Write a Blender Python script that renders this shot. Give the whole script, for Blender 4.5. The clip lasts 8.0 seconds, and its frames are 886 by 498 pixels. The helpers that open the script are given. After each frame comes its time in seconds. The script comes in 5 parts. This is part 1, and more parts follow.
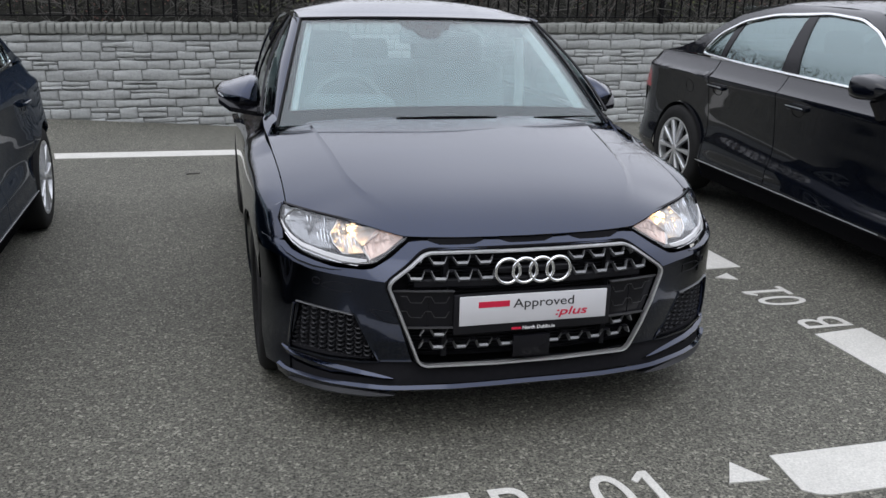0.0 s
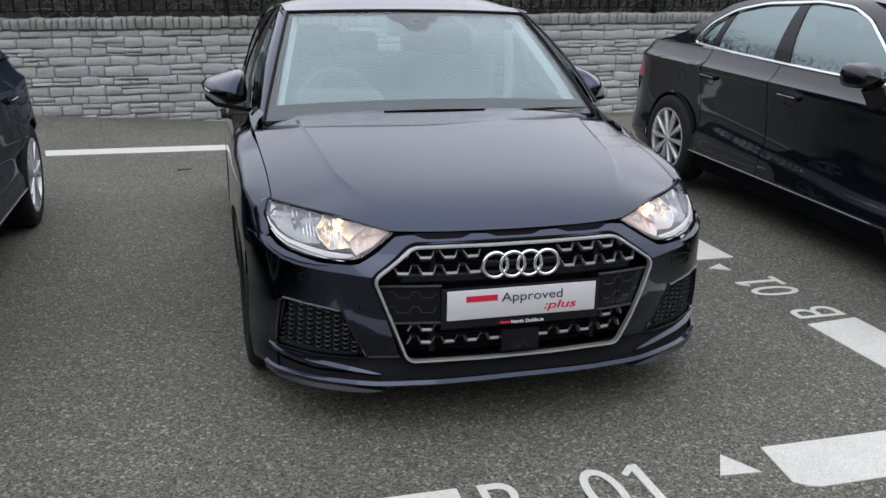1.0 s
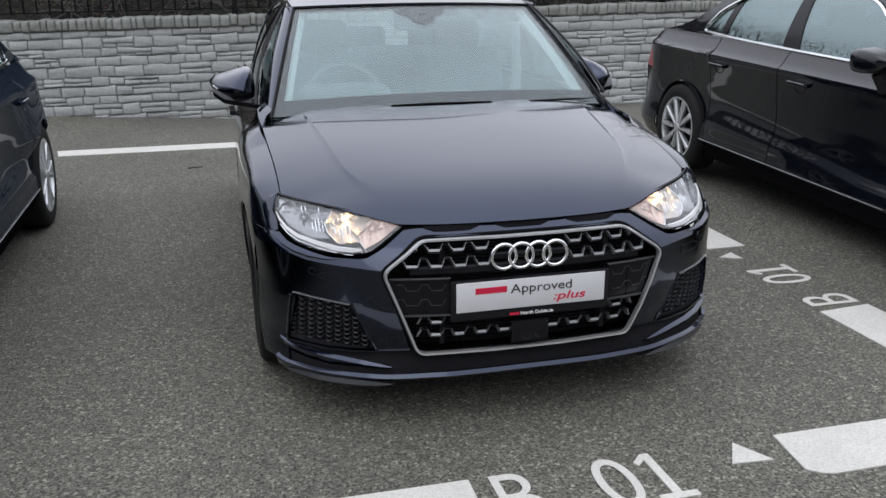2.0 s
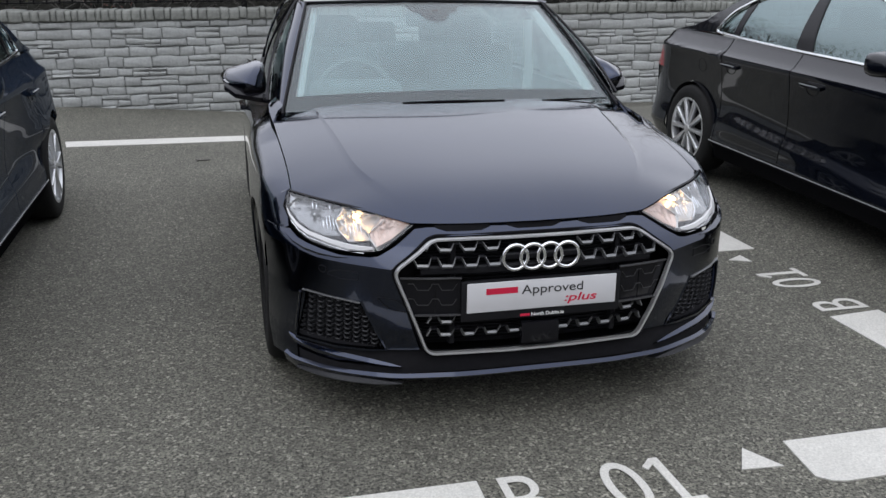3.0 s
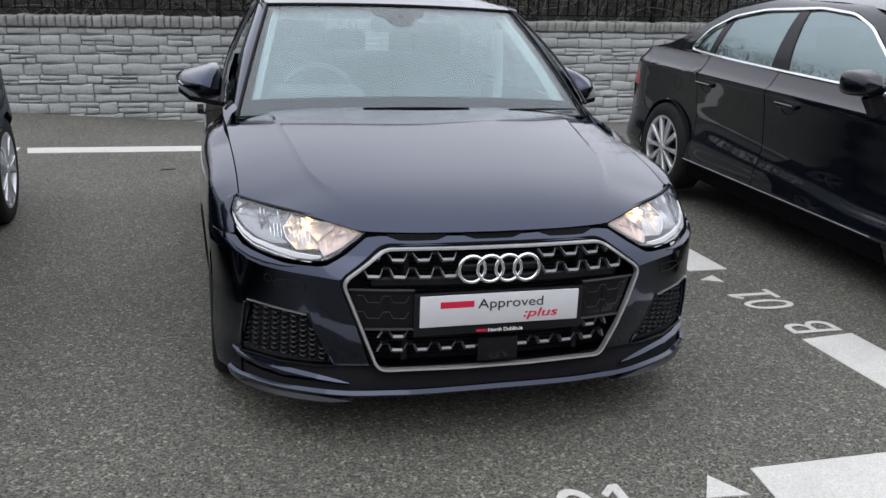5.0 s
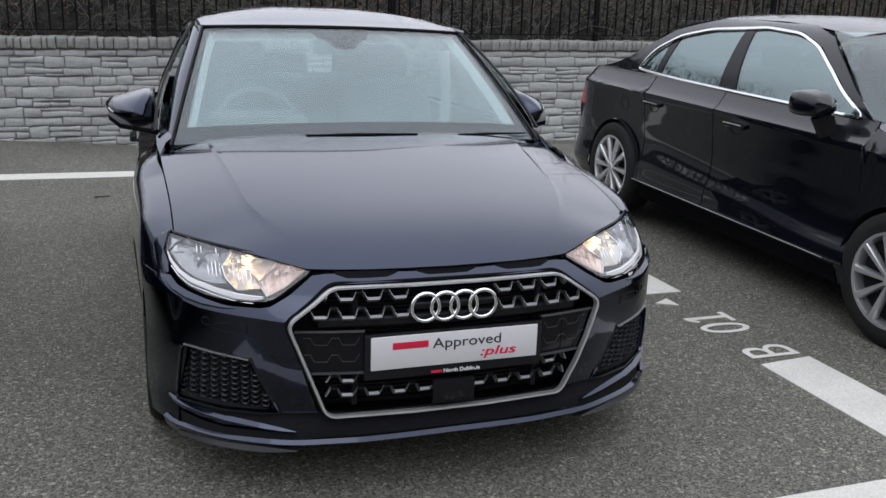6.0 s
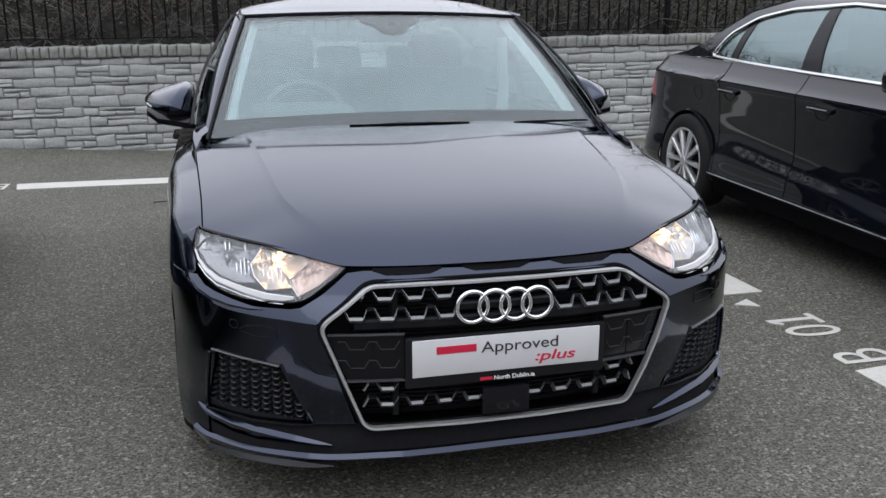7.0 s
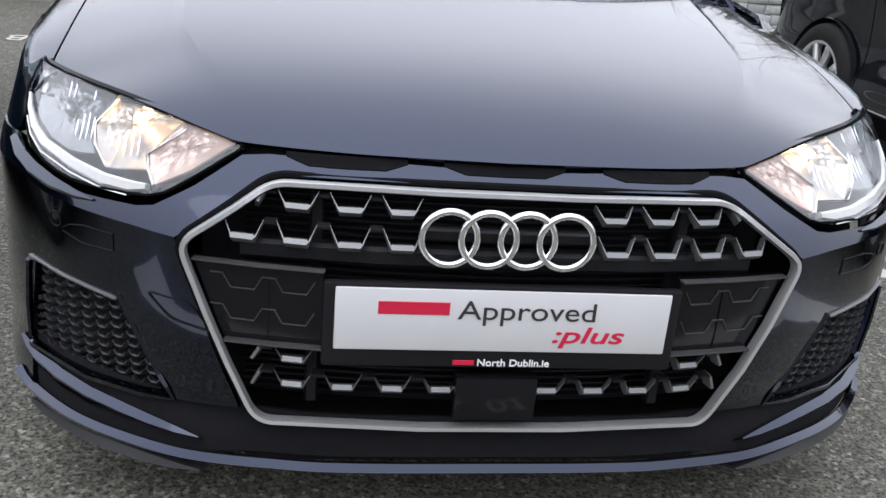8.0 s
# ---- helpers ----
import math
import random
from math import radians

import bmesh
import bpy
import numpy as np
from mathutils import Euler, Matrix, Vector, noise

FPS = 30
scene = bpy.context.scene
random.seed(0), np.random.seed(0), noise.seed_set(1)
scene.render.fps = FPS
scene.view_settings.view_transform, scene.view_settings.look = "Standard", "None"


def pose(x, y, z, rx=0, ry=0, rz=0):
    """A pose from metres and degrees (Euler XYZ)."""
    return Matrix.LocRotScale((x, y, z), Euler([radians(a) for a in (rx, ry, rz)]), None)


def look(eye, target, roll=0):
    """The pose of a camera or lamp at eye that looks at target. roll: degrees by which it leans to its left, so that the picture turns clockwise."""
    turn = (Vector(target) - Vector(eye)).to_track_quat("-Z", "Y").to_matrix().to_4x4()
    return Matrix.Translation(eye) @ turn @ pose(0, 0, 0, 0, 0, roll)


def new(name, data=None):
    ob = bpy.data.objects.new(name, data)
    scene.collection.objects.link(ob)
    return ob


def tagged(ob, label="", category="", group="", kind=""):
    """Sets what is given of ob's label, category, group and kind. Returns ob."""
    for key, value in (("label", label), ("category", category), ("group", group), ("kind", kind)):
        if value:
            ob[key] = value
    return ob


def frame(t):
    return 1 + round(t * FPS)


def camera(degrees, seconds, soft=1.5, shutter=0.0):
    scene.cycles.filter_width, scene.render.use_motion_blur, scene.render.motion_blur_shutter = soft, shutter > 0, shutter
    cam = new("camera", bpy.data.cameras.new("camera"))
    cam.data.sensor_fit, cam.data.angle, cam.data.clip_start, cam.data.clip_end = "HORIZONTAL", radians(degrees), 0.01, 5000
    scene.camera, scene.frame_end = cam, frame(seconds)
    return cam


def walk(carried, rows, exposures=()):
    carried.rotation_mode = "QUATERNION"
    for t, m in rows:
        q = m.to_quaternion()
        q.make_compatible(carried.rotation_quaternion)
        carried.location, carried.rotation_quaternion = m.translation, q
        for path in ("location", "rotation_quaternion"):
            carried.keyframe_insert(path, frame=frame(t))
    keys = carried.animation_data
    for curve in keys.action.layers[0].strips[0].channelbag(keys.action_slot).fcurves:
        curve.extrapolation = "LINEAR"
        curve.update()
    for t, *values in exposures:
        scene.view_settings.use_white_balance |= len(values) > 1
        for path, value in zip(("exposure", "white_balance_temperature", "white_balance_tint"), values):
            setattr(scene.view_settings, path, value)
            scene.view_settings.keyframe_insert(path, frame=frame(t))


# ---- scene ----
cam = camera(53.0, 8.0)
PATH = [
    (0, (-1.037, -2.613, 1.481), (-0.530, -0.761, 0.921), 1.5),
    (0.5, (-1.020, -2.606, 1.480), (-0.511, -0.756, 0.915), 1.2),
    (1, (-0.995, -2.599, 1.481), (-0.485, -0.753, 0.905), 0.9),
    (1.2, (-0.982, -2.614, 1.481), (-0.482, -0.766, 0.902), 0.2),
    (2.3, (-0.983, -2.603, 1.477), (-0.505, -0.756, 0.880), -0.2),
    (2.5, (-0.992, -2.579, 1.480), (-0.510, -0.734, 0.878), 0.5),
    (2.7, (-0.986, -2.582, 1.475), (-0.515, -0.735, 0.869), 0.6),
    (3, (-1.002, -2.586, 1.485), (-0.530, -0.737, 0.887), 0.6),
    (3.2, (-1.002, -2.600, 1.485), (-0.512, -0.744, 0.926), 0.9),
    (3.5, (-1.005, -2.596, 1.483), (-0.497, -0.734, 0.958), 0.7),
    (4, (-0.978, -2.605, 1.470), (-0.464, -0.746, 0.943), 2.2),
    (4.2, (-0.957, -2.628, 1.465), (-0.452, -0.766, 0.936), 1.4),
    (5.3, (-0.877, -2.393, 1.405), (-0.351, -0.547, 0.843), 2.4),
    (5.5, (-0.878, -2.350, 1.421), (-0.322, -0.513, 0.860), 2.2),
    (5.8, (-0.860, -2.302, 1.427), (-0.248, -0.470, 0.909), 2.6),
    (6, (-0.856, -2.309, 1.426), (-0.221, -0.484, 0.912), 1.9),
    (6.3, (-0.840, -2.295, 1.418), (-0.222, -0.453, 0.947), 1.8),
    (6.5, (-0.838, -2.272, 1.425), (-0.288, -0.410, 0.945), 0.1),
    (6.8, (-0.789, -2.192, 1.387), (-0.282, -0.324, 0.885), 0.6),
    (7, (-0.716, -2.1, 1.327), (-0.236, -0.225, 0.825), 0.0),
    (7.1, (-0.681, -2.022, 1.297), (-0.192, -0.149, 0.793), 0.3),
    (7.2, (-0.632, -1.937, 1.267), (-0.107, -0.079, 0.744), 0.4),
    (7.3, (-0.563, -1.831, 1.224), (-0.047, 0.013, 0.646), -2.0),
    (7.4, (-0.504, -1.719, 1.22), (-0.061, 0.149, 0.657), -1.1),
    (7.5, (-0.46, -1.609, 1.196), (-0.066, 0.263, 0.61), 1.5),
    (7.6, (-0.43, -1.52, 1.17), (-0.094, 0.347, 0.537), 1.5),
    (7.7, (-0.398, -1.426, 1.132), (-0.093, 0.435, 0.469), 2.7),
    (7.8, (-0.361, -1.331, 1.097), (-0.068, 0.528, 0.42), 4.1),
    (7.9, (-0.329, -1.255, 1.058), (-0.036, 0.604, 0.381), 5.1),
    (8, (-0.299, -1.206, 1.034), (-0.003, 0.649, 0.348), 5.1),
]
walk(cam, [(t, look(eye, target, roll)) for t, eye, target, roll in PATH], [(0, 0.0), (2.5, -0.04), (3.5, -0.1), (4.0, 0.0), (5.5, 0.04), (6.0, -0.06), (6.5, -0.02), (7.2, 0.08), (7.6, 0.20), (8.0, 0.43)])

# ---- world and sun: a bright overcast sky ----
world = bpy.data.worlds.new("overcast_sky")
world.use_nodes = True
scene.world = world
wn, wl = world.node_tree.nodes, world.node_tree.links
wn.clear()
sky = wn.new("ShaderNodeTexSky")
sky.sky_type, sky.sun_disc = "NISHITA", False
sky.sun_elevation, sky.sun_rotation = radians(50), radians(204)
sky.air_density, sky.dust_density, sky.ozone_density = 1.0, 4.0, 1.0
grey = wn.new("ShaderNodeHueSaturation")
grey.inputs["Saturation"].default_value = 0.22
grey.inputs["Value"].default_value = 1.0
veil = wn.new("ShaderNodeMix")
veil.data_type = "RGBA"
veil.inputs[0].default_value = 0.94
# The cloud is dim behind the roofs at the horizon and brightens quickly upwards.
way = wn.new("ShaderNodeTexCoord")
height = wn.new("ShaderNodeSeparateXYZ")
above = wn.new("ShaderNodeMapRange")
curve = wn.new("ShaderNodeMath")
curve.operation = "POWER"
curve.inputs[1].default_value = 0.55
rise = wn.new("ShaderNodeMapRange")
rise.inputs[3].default_value, rise.inputs[4].default_value = 0.18, 1.0
cloud = wn.new("ShaderNodeVectorMath")
cloud.operation = "SCALE"
cloud.inputs[0].default_value = (12.35, 12.75, 14.2)
wl.new(way.outputs["Generated"], height.inputs[0])
wl.new(height.outputs["Z"], above.inputs[0])
wl.new(above.outputs[0], curve.inputs[0])
wl.new(curve.outputs[0], rise.inputs[0])
wl.new(rise.outputs[0], cloud.inputs["Scale"])
wl.new(cloud.outputs[0], veil.inputs[7])
back = wn.new("ShaderNodeBackground")
back.inputs["Strength"].default_value = 0.152
wout = wn.new("ShaderNodeOutputWorld")
wl.new(sky.outputs[0], grey.inputs["Color"])
wl.new(grey.outputs[0], veil.inputs[6])
wl.new(veil.outputs[2], back.inputs[0])
wl.new(back.outputs[0], wout.inputs[0])

sun = new("sun", bpy.data.lights.new("sun", "SUN"))
sun.data.energy, sun.data.angle, sun.data.color = 0.4, radians(45), (1.0, 0.97, 0.93)
sun.matrix_world = look((-4, -9, 12), (0, 0, 0))


# ---- materials ----
def node_material(name):
    m = bpy.data.materials.new(name)
    m.use_nodes = True
    return m, m.node_tree.nodes, m.node_tree.links, m.node_tree.nodes["Principled BSDF"]


def surface(name, base, rough, metallic=0.0, coat=0.0, grain=(60.0, 0.12), stain=(1.5, 0.15), bump=(0.0, 0.0), rand=0.0, spec=0.5, coat_ior=1.5):
    """A painted, moulded or stone surface: grain and stains vary its colour, bump its relief, rand the tone from piece to piece."""
    m, n, l, b = node_material(name)
    b.inputs["Roughness"].default_value = rough
    b.inputs["Metallic"].default_value = metallic
    b.inputs["Coat Weight"].default_value = coat
    b.inputs["Coat Roughness"].default_value = 0.03
    b.inputs["Coat IOR"].default_value = coat_ior
    b.inputs["Specular IOR Level"].default_value = spec
    where = n.new("ShaderNodeTexCoord")
    total = None
    for scale, amount in (grain, stain):
        if not amount:
            continue
        tex = n.new("ShaderNodeTexNoise")
        tex.inputs["Scale"].default_value, tex.inputs["Detail"].default_value = scale, 4
        l.new(where.outputs["Object"], tex.inputs["Vector"])
        rng = n.new("ShaderNodeMapRange")
        rng.inputs[1].default_value, rng.inputs[2].default_value = 0.3, 0.7
        rng.inputs[3].default_value, rng.inputs[4].default_value = 1 - amount, 1 + amount
        l.new(tex.outputs["Fac"], rng.inputs[0])
        if total is None:
            total = rng.outputs[0]
        else:
            mul = n.new("ShaderNodeMath")
            mul.operation = "MULTIPLY"
            l.new(total, mul.inputs[0]), l.new(rng.outputs[0], mul.inputs[1])
            total = mul.outputs[0]
    if rand:
        info = n.new("ShaderNodeObjectInfo")
        rng = n.new("ShaderNodeMapRange")
        rng.inputs[3].default_value, rng.inputs[4].default_value = 1 - rand, 1 + rand
        l.new(info.outputs["Random"], rng.inputs[0])
        geo = n.new("ShaderNodeNewGeometry")
        rng2 = n.new("ShaderNodeMapRange")
        rng2.inputs[3].default_value, rng2.inputs[4].default_value = 1 - rand * 0.5, 1 + rand * 0.5
        l.new(geo.outputs["Random Per Island"], rng2.inputs[0])
        for out in (rng.outputs[0], rng2.outputs[0]):
            mul = n.new("ShaderNodeMath")
            mul.operation = "MULTIPLY"
            if total is None:
                mul.inputs[0].default_value = 1
            else:
                l.new(total, mul.inputs[0])
            l.new(out, mul.inputs[1])
            total = mul.outputs[0]
    if total is None:
        b.inputs["Base Color"].default_value = (*base, 1)
    else:
        tint = n.new("ShaderNodeVectorMath")
        tint.operation = "SCALE"
        tint.inputs[0].default_value = base
        l.new(total, tint.inputs["Scale"])
        l.new(tint.outputs[0], b.inputs["Base Color"])
    if bump[1]:
        tex = n.new("ShaderNodeTexNoise")
        tex.inputs["Scale"].default_value, tex.inputs["Detail"].default_value = bump[0], 6
        l.new(where.outputs["Object"], tex.inputs["Vector"])
        bmp = n.new("ShaderNodeBump")
        bmp.inputs["Strength"].default_value, bmp.inputs["Distance"].default_value = bump[1], 0.01
        l.new(tex.outputs["Fac"], bmp.inputs["Height"])
        l.new(bmp.outputs[0], b.inputs["Normal"])
    return m


def clear_pane(name, tint, gloss_least, rough=0.0, sheen=(1, 1, 1)):
    """Thin glass: light passes, and the surface gives a mirror image by its angle."""
    m, n, l, b = node_material(name)
    n.remove(b)
    see, gloss, mix, face, power, span = (n.new("ShaderNode" + k) for k in ("BsdfTransparent", "BsdfGlossy", "MixShader", "LayerWeight", "Math", "MapRange"))
    see.inputs[0].default_value = (*tint, 1)
    gloss.inputs["Roughness"].default_value = rough
    gloss.inputs["Color"].default_value = (*sheen, 1)
    face.inputs["Blend"].default_value = 0.5
    power.operation = "POWER"
    power.inputs[1].default_value = 4.5
    span.inputs[3].default_value, span.inputs[4].default_value = gloss_least, 1.0
    l.new(face.outputs["Facing"], power.inputs[0])
    l.new(power.outputs[0], span.inputs[0])
    l.new(span.outputs[0], mix.inputs[0])
    l.new(see.outputs[0], mix.inputs[1]), l.new(gloss.outputs[0], mix.inputs[2])
    l.new(mix.outputs[0], n["Material Output"].inputs[0])
    return m


def haze_film(name, colour, cover):
    """A pale film that imitates a veil of haze: some of the light is scattered, the rest passes."""
    m, n, l, b = node_material(name)
    n.remove(b)
    see, scatter, mix, tex, span = (n.new("ShaderNode" + k) for k in ("BsdfTransparent", "BsdfDiffuse", "MixShader", "TexNoise", "MapRange"))
    scatter.inputs[0].default_value = (*colour, 1)
    tex.inputs["Scale"].default_value = 3.0
    span.inputs[1].default_value, span.inputs[2].default_value = 0.3, 0.7
    span.inputs[3].default_value, span.inputs[4].default_value = cover * 0.85, cover * 1.15
    l.new(tex.outputs["Fac"], span.inputs[0]), l.new(span.outputs[0], mix.inputs[0])
    l.new(see.outputs[0], mix.inputs[1]), l.new(scatter.outputs[0], mix.inputs[2])
    l.new(mix.outputs[0], n["Material Output"].inputs[0])
    return m


def glow(name, colour, strength):
    m, n, l, b = node_material(name)
    b.inputs["Base Color"].default_value = (*colour, 1)
    b.inputs["Emission Color"].default_value = (*colour, 1)
    b.inputs["Emission Strength"].default_value = strength
    return m


def asphalt_material():
    m, n, l, b = node_material("worn_asphalt")
    where = n.new("ShaderNodeTexCoord")
    stones = n.new("ShaderNodeTexVoronoi")
    stones.inputs["Scale"].default_value = 88
    pits = n.new("ShaderNodeTexNoise")
    pits.inputs["Scale"].default_value, pits.inputs["Detail"].default_value, pits.inputs["Roughness"].default_value = 105, 3, 0.6
    fine = n.new("ShaderNodeTexNoise")
    fine.inputs["Scale"].default_value, fine.inputs["Detail"].default_value = 160, 5
    broad = n.new("ShaderNodeTexNoise")
    broad.inputs["Scale"].default_value, broad.inputs["Detail"].default_value = 0.9, 6
    for tex in (stones, pits, fine, broad):
        l.new(where.outputs["Object"], tex.inputs["Vector"])
    chip = n.new("ShaderNodeSeparateColor")
    l.new(stones.outputs["Color"], chip.inputs[0])
    ramp = n.new("ShaderNodeValToRGB")
    ramp.color_ramp.elements[0].position, ramp.color_ramp.elements[0].color = 0.0, (0.071, 0.0692, 0.0562, 1)
    ramp.color_ramp.elements[1].position, ramp.color_ramp.elements[1].color = 1.0, (0.287, 0.279, 0.231, 1)
    mid = ramp.color_ramp.elements.new(0.88)
    mid.color = (0.166, 0.162, 0.1315, 1)
    l.new(chip.outputs[0], ramp.inputs[0])
    span = n.new("ShaderNodeMapRange")
    span.inputs[1].default_value, span.inputs[2].default_value, span.inputs[3].default_value, span.inputs[4].default_value = 0.3, 0.7, 0.62, 1.32
    l.new(fine.outputs["Fac"], span.inputs[0])
    span2 = n.new("ShaderNodeMapRange")
    span2.inputs[1].default_value, span2.inputs[2].default_value, span2.inputs[3].default_value, span2.inputs[4].default_value = 0.3, 0.7, 0.86, 1.12
    l.new(broad.outputs["Fac"], span2.inputs[0])
    mul = n.new("ShaderNodeMath")
    mul.operation = "MULTIPLY"
    l.new(span.outputs[0], mul.inputs[0]), l.new(span2.outputs[0], mul.inputs[1])
    pit = n.new("ShaderNodeMapRange")
    pit.inputs[1].default_value, pit.inputs[2].default_value, pit.inputs[3].default_value, pit.inputs[4].default_value = 0.36, 0.54, 0.16, 1.08
    l.new(pits.outputs["Fac"], pit.inputs[0])
    deep = n.new("ShaderNodeMath")
    deep.operation = "MULTIPLY"
    l.new(mul.outputs[0], deep.inputs[0]), l.new(pit.outputs[0], deep.inputs[1])
    tint = n.new("ShaderNodeVectorMath")
    tint.operation = "SCALE"
    l.new(ramp.outputs[0], tint.inputs[0]), l.new(deep.outputs[0], tint.inputs["Scale"])
    l.new(tint.outputs[0], b.inputs["Base Color"])
    b.inputs["Roughness"].default_value = 0.85
    bmp = n.new("ShaderNodeBump")
    bmp.inputs["Strength"].default_value, bmp.inputs["Distance"].default_value = 0.5, 0.004
    l.new(pit.outputs[0], bmp.inputs["Height"])
    l.new(bmp.outputs[0], b.inputs["Normal"])
    return m


ASPHALT = asphalt_material()
LINE = surface("road_paint", (0.54, 0.53, 0.49), 0.7, grain=(140, 0.16), stain=(5, 0.06), bump=(150, 0.5))
GREY_PLASTIC = surface("grey_plastic", (0.035, 0.036, 0.040), 0.35, spec=0.5, grain=(200, 0.15), stain=(3, 0.1))
COPING = surface("weathered_coping", (0.232, 0.240, 0.222), 0.9, spec=0.2, grain=(25, 0.18), stain=(1.3, 0.2), bump=(38, 0.6), rand=0.14)
STONE = surface("moulded_stone", (0.325, 0.337, 0.329), 0.85, grain=(30, 0.10), stain=(2, 0.12), bump=(38, 0.6), rand=0.10)
MORTAR = surface("mortar", (0.19, 0.195, 0.19), 0.9, spec=0.05, bump=(80, 0.4))
CLADDING = surface("grey_cladding", (0.07, 0.072, 0.075), 0.7, spec=0.2, grain=(3, 0.15), stain=(0.4, 0.25))
IRON = surface("black_iron", (0.006, 0.006, 0.0065), 0.6, spec=0.08, grain=(30, 0.2))
SOIL = surface("soil", (0.019, 0.019, 0.0165), 0.95, spec=0.02, grain=(9, 0.5), stain=(1.2, 0.4), bump=(20, 1.0))
TWIG = surface("bare_twig", (0.135, 0.13, 0.12), 0.8, spec=0.05, grain=(40, 0.3), rand=0.6)
BROWN_LEAF = surface("withered_leaf", (0.12, 0.066, 0.056), 0.8, spec=0.05, grain=(10, 0.3), rand=0.5)
LEAF = surface("shrub_leaf", (0.125, 0.14, 0.065), 0.8, spec=0.05, grain=(10, 0.3), rand=0.5)
NAVY = surface("navy_paint", (0.014, 0.021, 0.044), 0.15, metallic=1.0, coat=1.0, coat_ior=1.50, grain=(900, 0.12), stain=(2, 0.03))
BLACK_PAINT = surface("black_paint", (0.002, 0.003, 0.006), 0.3, coat=1.0, coat_ior=1.56, spec=0.05, grain=(700, 0.1), stain=(2, 0.03))
GREY_PAINT = surface("grey_paint", (0.010, 0.016, 0.027), 0.3, coat=0.42, spec=0.0, grain=(900, 0.12), stain=(2, 0.03))
TRIM = surface("black_plastic", (0.010, 0.010, 0.012), 0.42, spec=0.18, grain=(200, 0.15), stain=(3, 0.1))
GLOSS = surface("gloss_black", (0.007, 0.007, 0.009), 0.12, spec=0.25, grain=(200, 0.05), stain=(3, 0.05))
DARK = surface("dark_void", (0.014, 0.014, 0.016), 0.9, spec=0.1, grain=(50, 0.1))
CHROME = surface("chrome", (0.86, 0.87, 0.88), 0.12, metallic=1.0, grain=(300, 0.02), stain=(5, 0.03))
SATIN = surface("satin_silver", (0.58, 0.585, 0.59), 0.38, metallic=0.75, grain=(300, 0.04), stain=(5, 0.05))
EMBOSS = surface("dark_emboss", (0.05, 0.05, 0.052), 0.4, grain=(300, 0.06), stain=(5, 0.1))
SLAT = surface("slat_grey", (0.21, 0.215, 0.22), 0.35, metallic=0.5, grain=(300, 0.06), stain=(5, 0.1))
RIM = surface("silver_alloy", (0.60, 0.61, 0.62), 0.3, metallic=0.8, grain=(200, 0.05), stain=(4, 0.1))
RUBBER = surface("tyre_rubber", (0.014, 0.014, 0.014), 0.75, spec=0.2, grain=(90, 0.2), stain=(6, 0.2))
GUIDE = surface("white_light_guide", (0.56, 0.56, 0.56), 0.15, coat=1.0, grain=(80, 0.04))
PLATE = surface("white_plate", (0.58, 0.58, 0.595), 0.25, grain=(20, 0.01), stain=(8, 0.02))
RED_INK = surface("red_ink", (0.55, 0.012, 0.05), 0.4, grain=(20, 0.02), stain=(8, 0.02))
DARK_INK = surface("dark_ink", (0.03, 0.03, 0.032), 0.4, grain=(20, 0.02), stain=(8, 0.02))
WHITE_INK = surface("white_ink", (0.8, 0.8, 0.8), 0.4, grain=(20, 0.02), stain=(8, 0.02))
CLOTH = surface("grey_cloth", (0.19, 0.215, 0.215), 0.9, grain=(150, 0.2), stain=(4, 0.1))
LINING = surface("pale_lining", (0.74, 0.76, 0.74), 0.9, grain=(120, 0.06), stain=(4, 0.05))
DASH = surface("dash_plastic", (0.13, 0.155, 0.155), 0.6, grain=(120, 0.1), stain=(4, 0.1))
RIM_LEATHER = surface("wheel_leather", (0.26, 0.29, 0.29), 0.5, grain=(150, 0.1), stain=(4, 0.1))
SCREEN_GLASS = clear_pane("windscreen_glass", (0.88, 0.95, 0.955), 0.055)
FILM = haze_film("haze_veil", (0.58, 0.64, 0.65), 0.155)
FRIT = surface("black_enamel", (0.009, 0.009, 0.010), 0.9, spec=0.0, grain=(60, 0.1))
REAR_GLASS = clear_pane("rear_glass", (0.93, 0.96, 0.96), 0.05)
SIDE_GLASS = clear_pane("tinted_glass", (0.55, 0.62, 0.62), 0.09)
TINTED = clear_pane("saloon_glass", (0.40, 0.48, 0.49), 0.22, sheen=(0.82, 0.96, 0.97))
LENS = clear_pane("lamp_lens", (0.98, 0.985, 0.99), 0.045)
MIRROR_RED = surface("red_lamp", (0.30, 0.006, 0.012), 0.2, spec=0.2, coat=0.3, grain=(100, 0.1))
REFLECTOR = surface("lamp_reflector", (0.30, 0.305, 0.31), 0.12, metallic=0.9, grain=(60, 0.1), stain=(12, 0.15))
SATIN_REFLECTOR = surface("satin_reflector", (0.50, 0.49, 0.47), 0.30, metallic=0.9, grain=(60, 0.15), stain=(12, 0.2))
AMBER = surface("clear_signal", (0.66, 0.50, 0.42), 0.2, metallic=0.6, grain=(60, 0.1))
BULB = glow("lit_bulb", (1.0, 0.58, 0.24), 22.0)


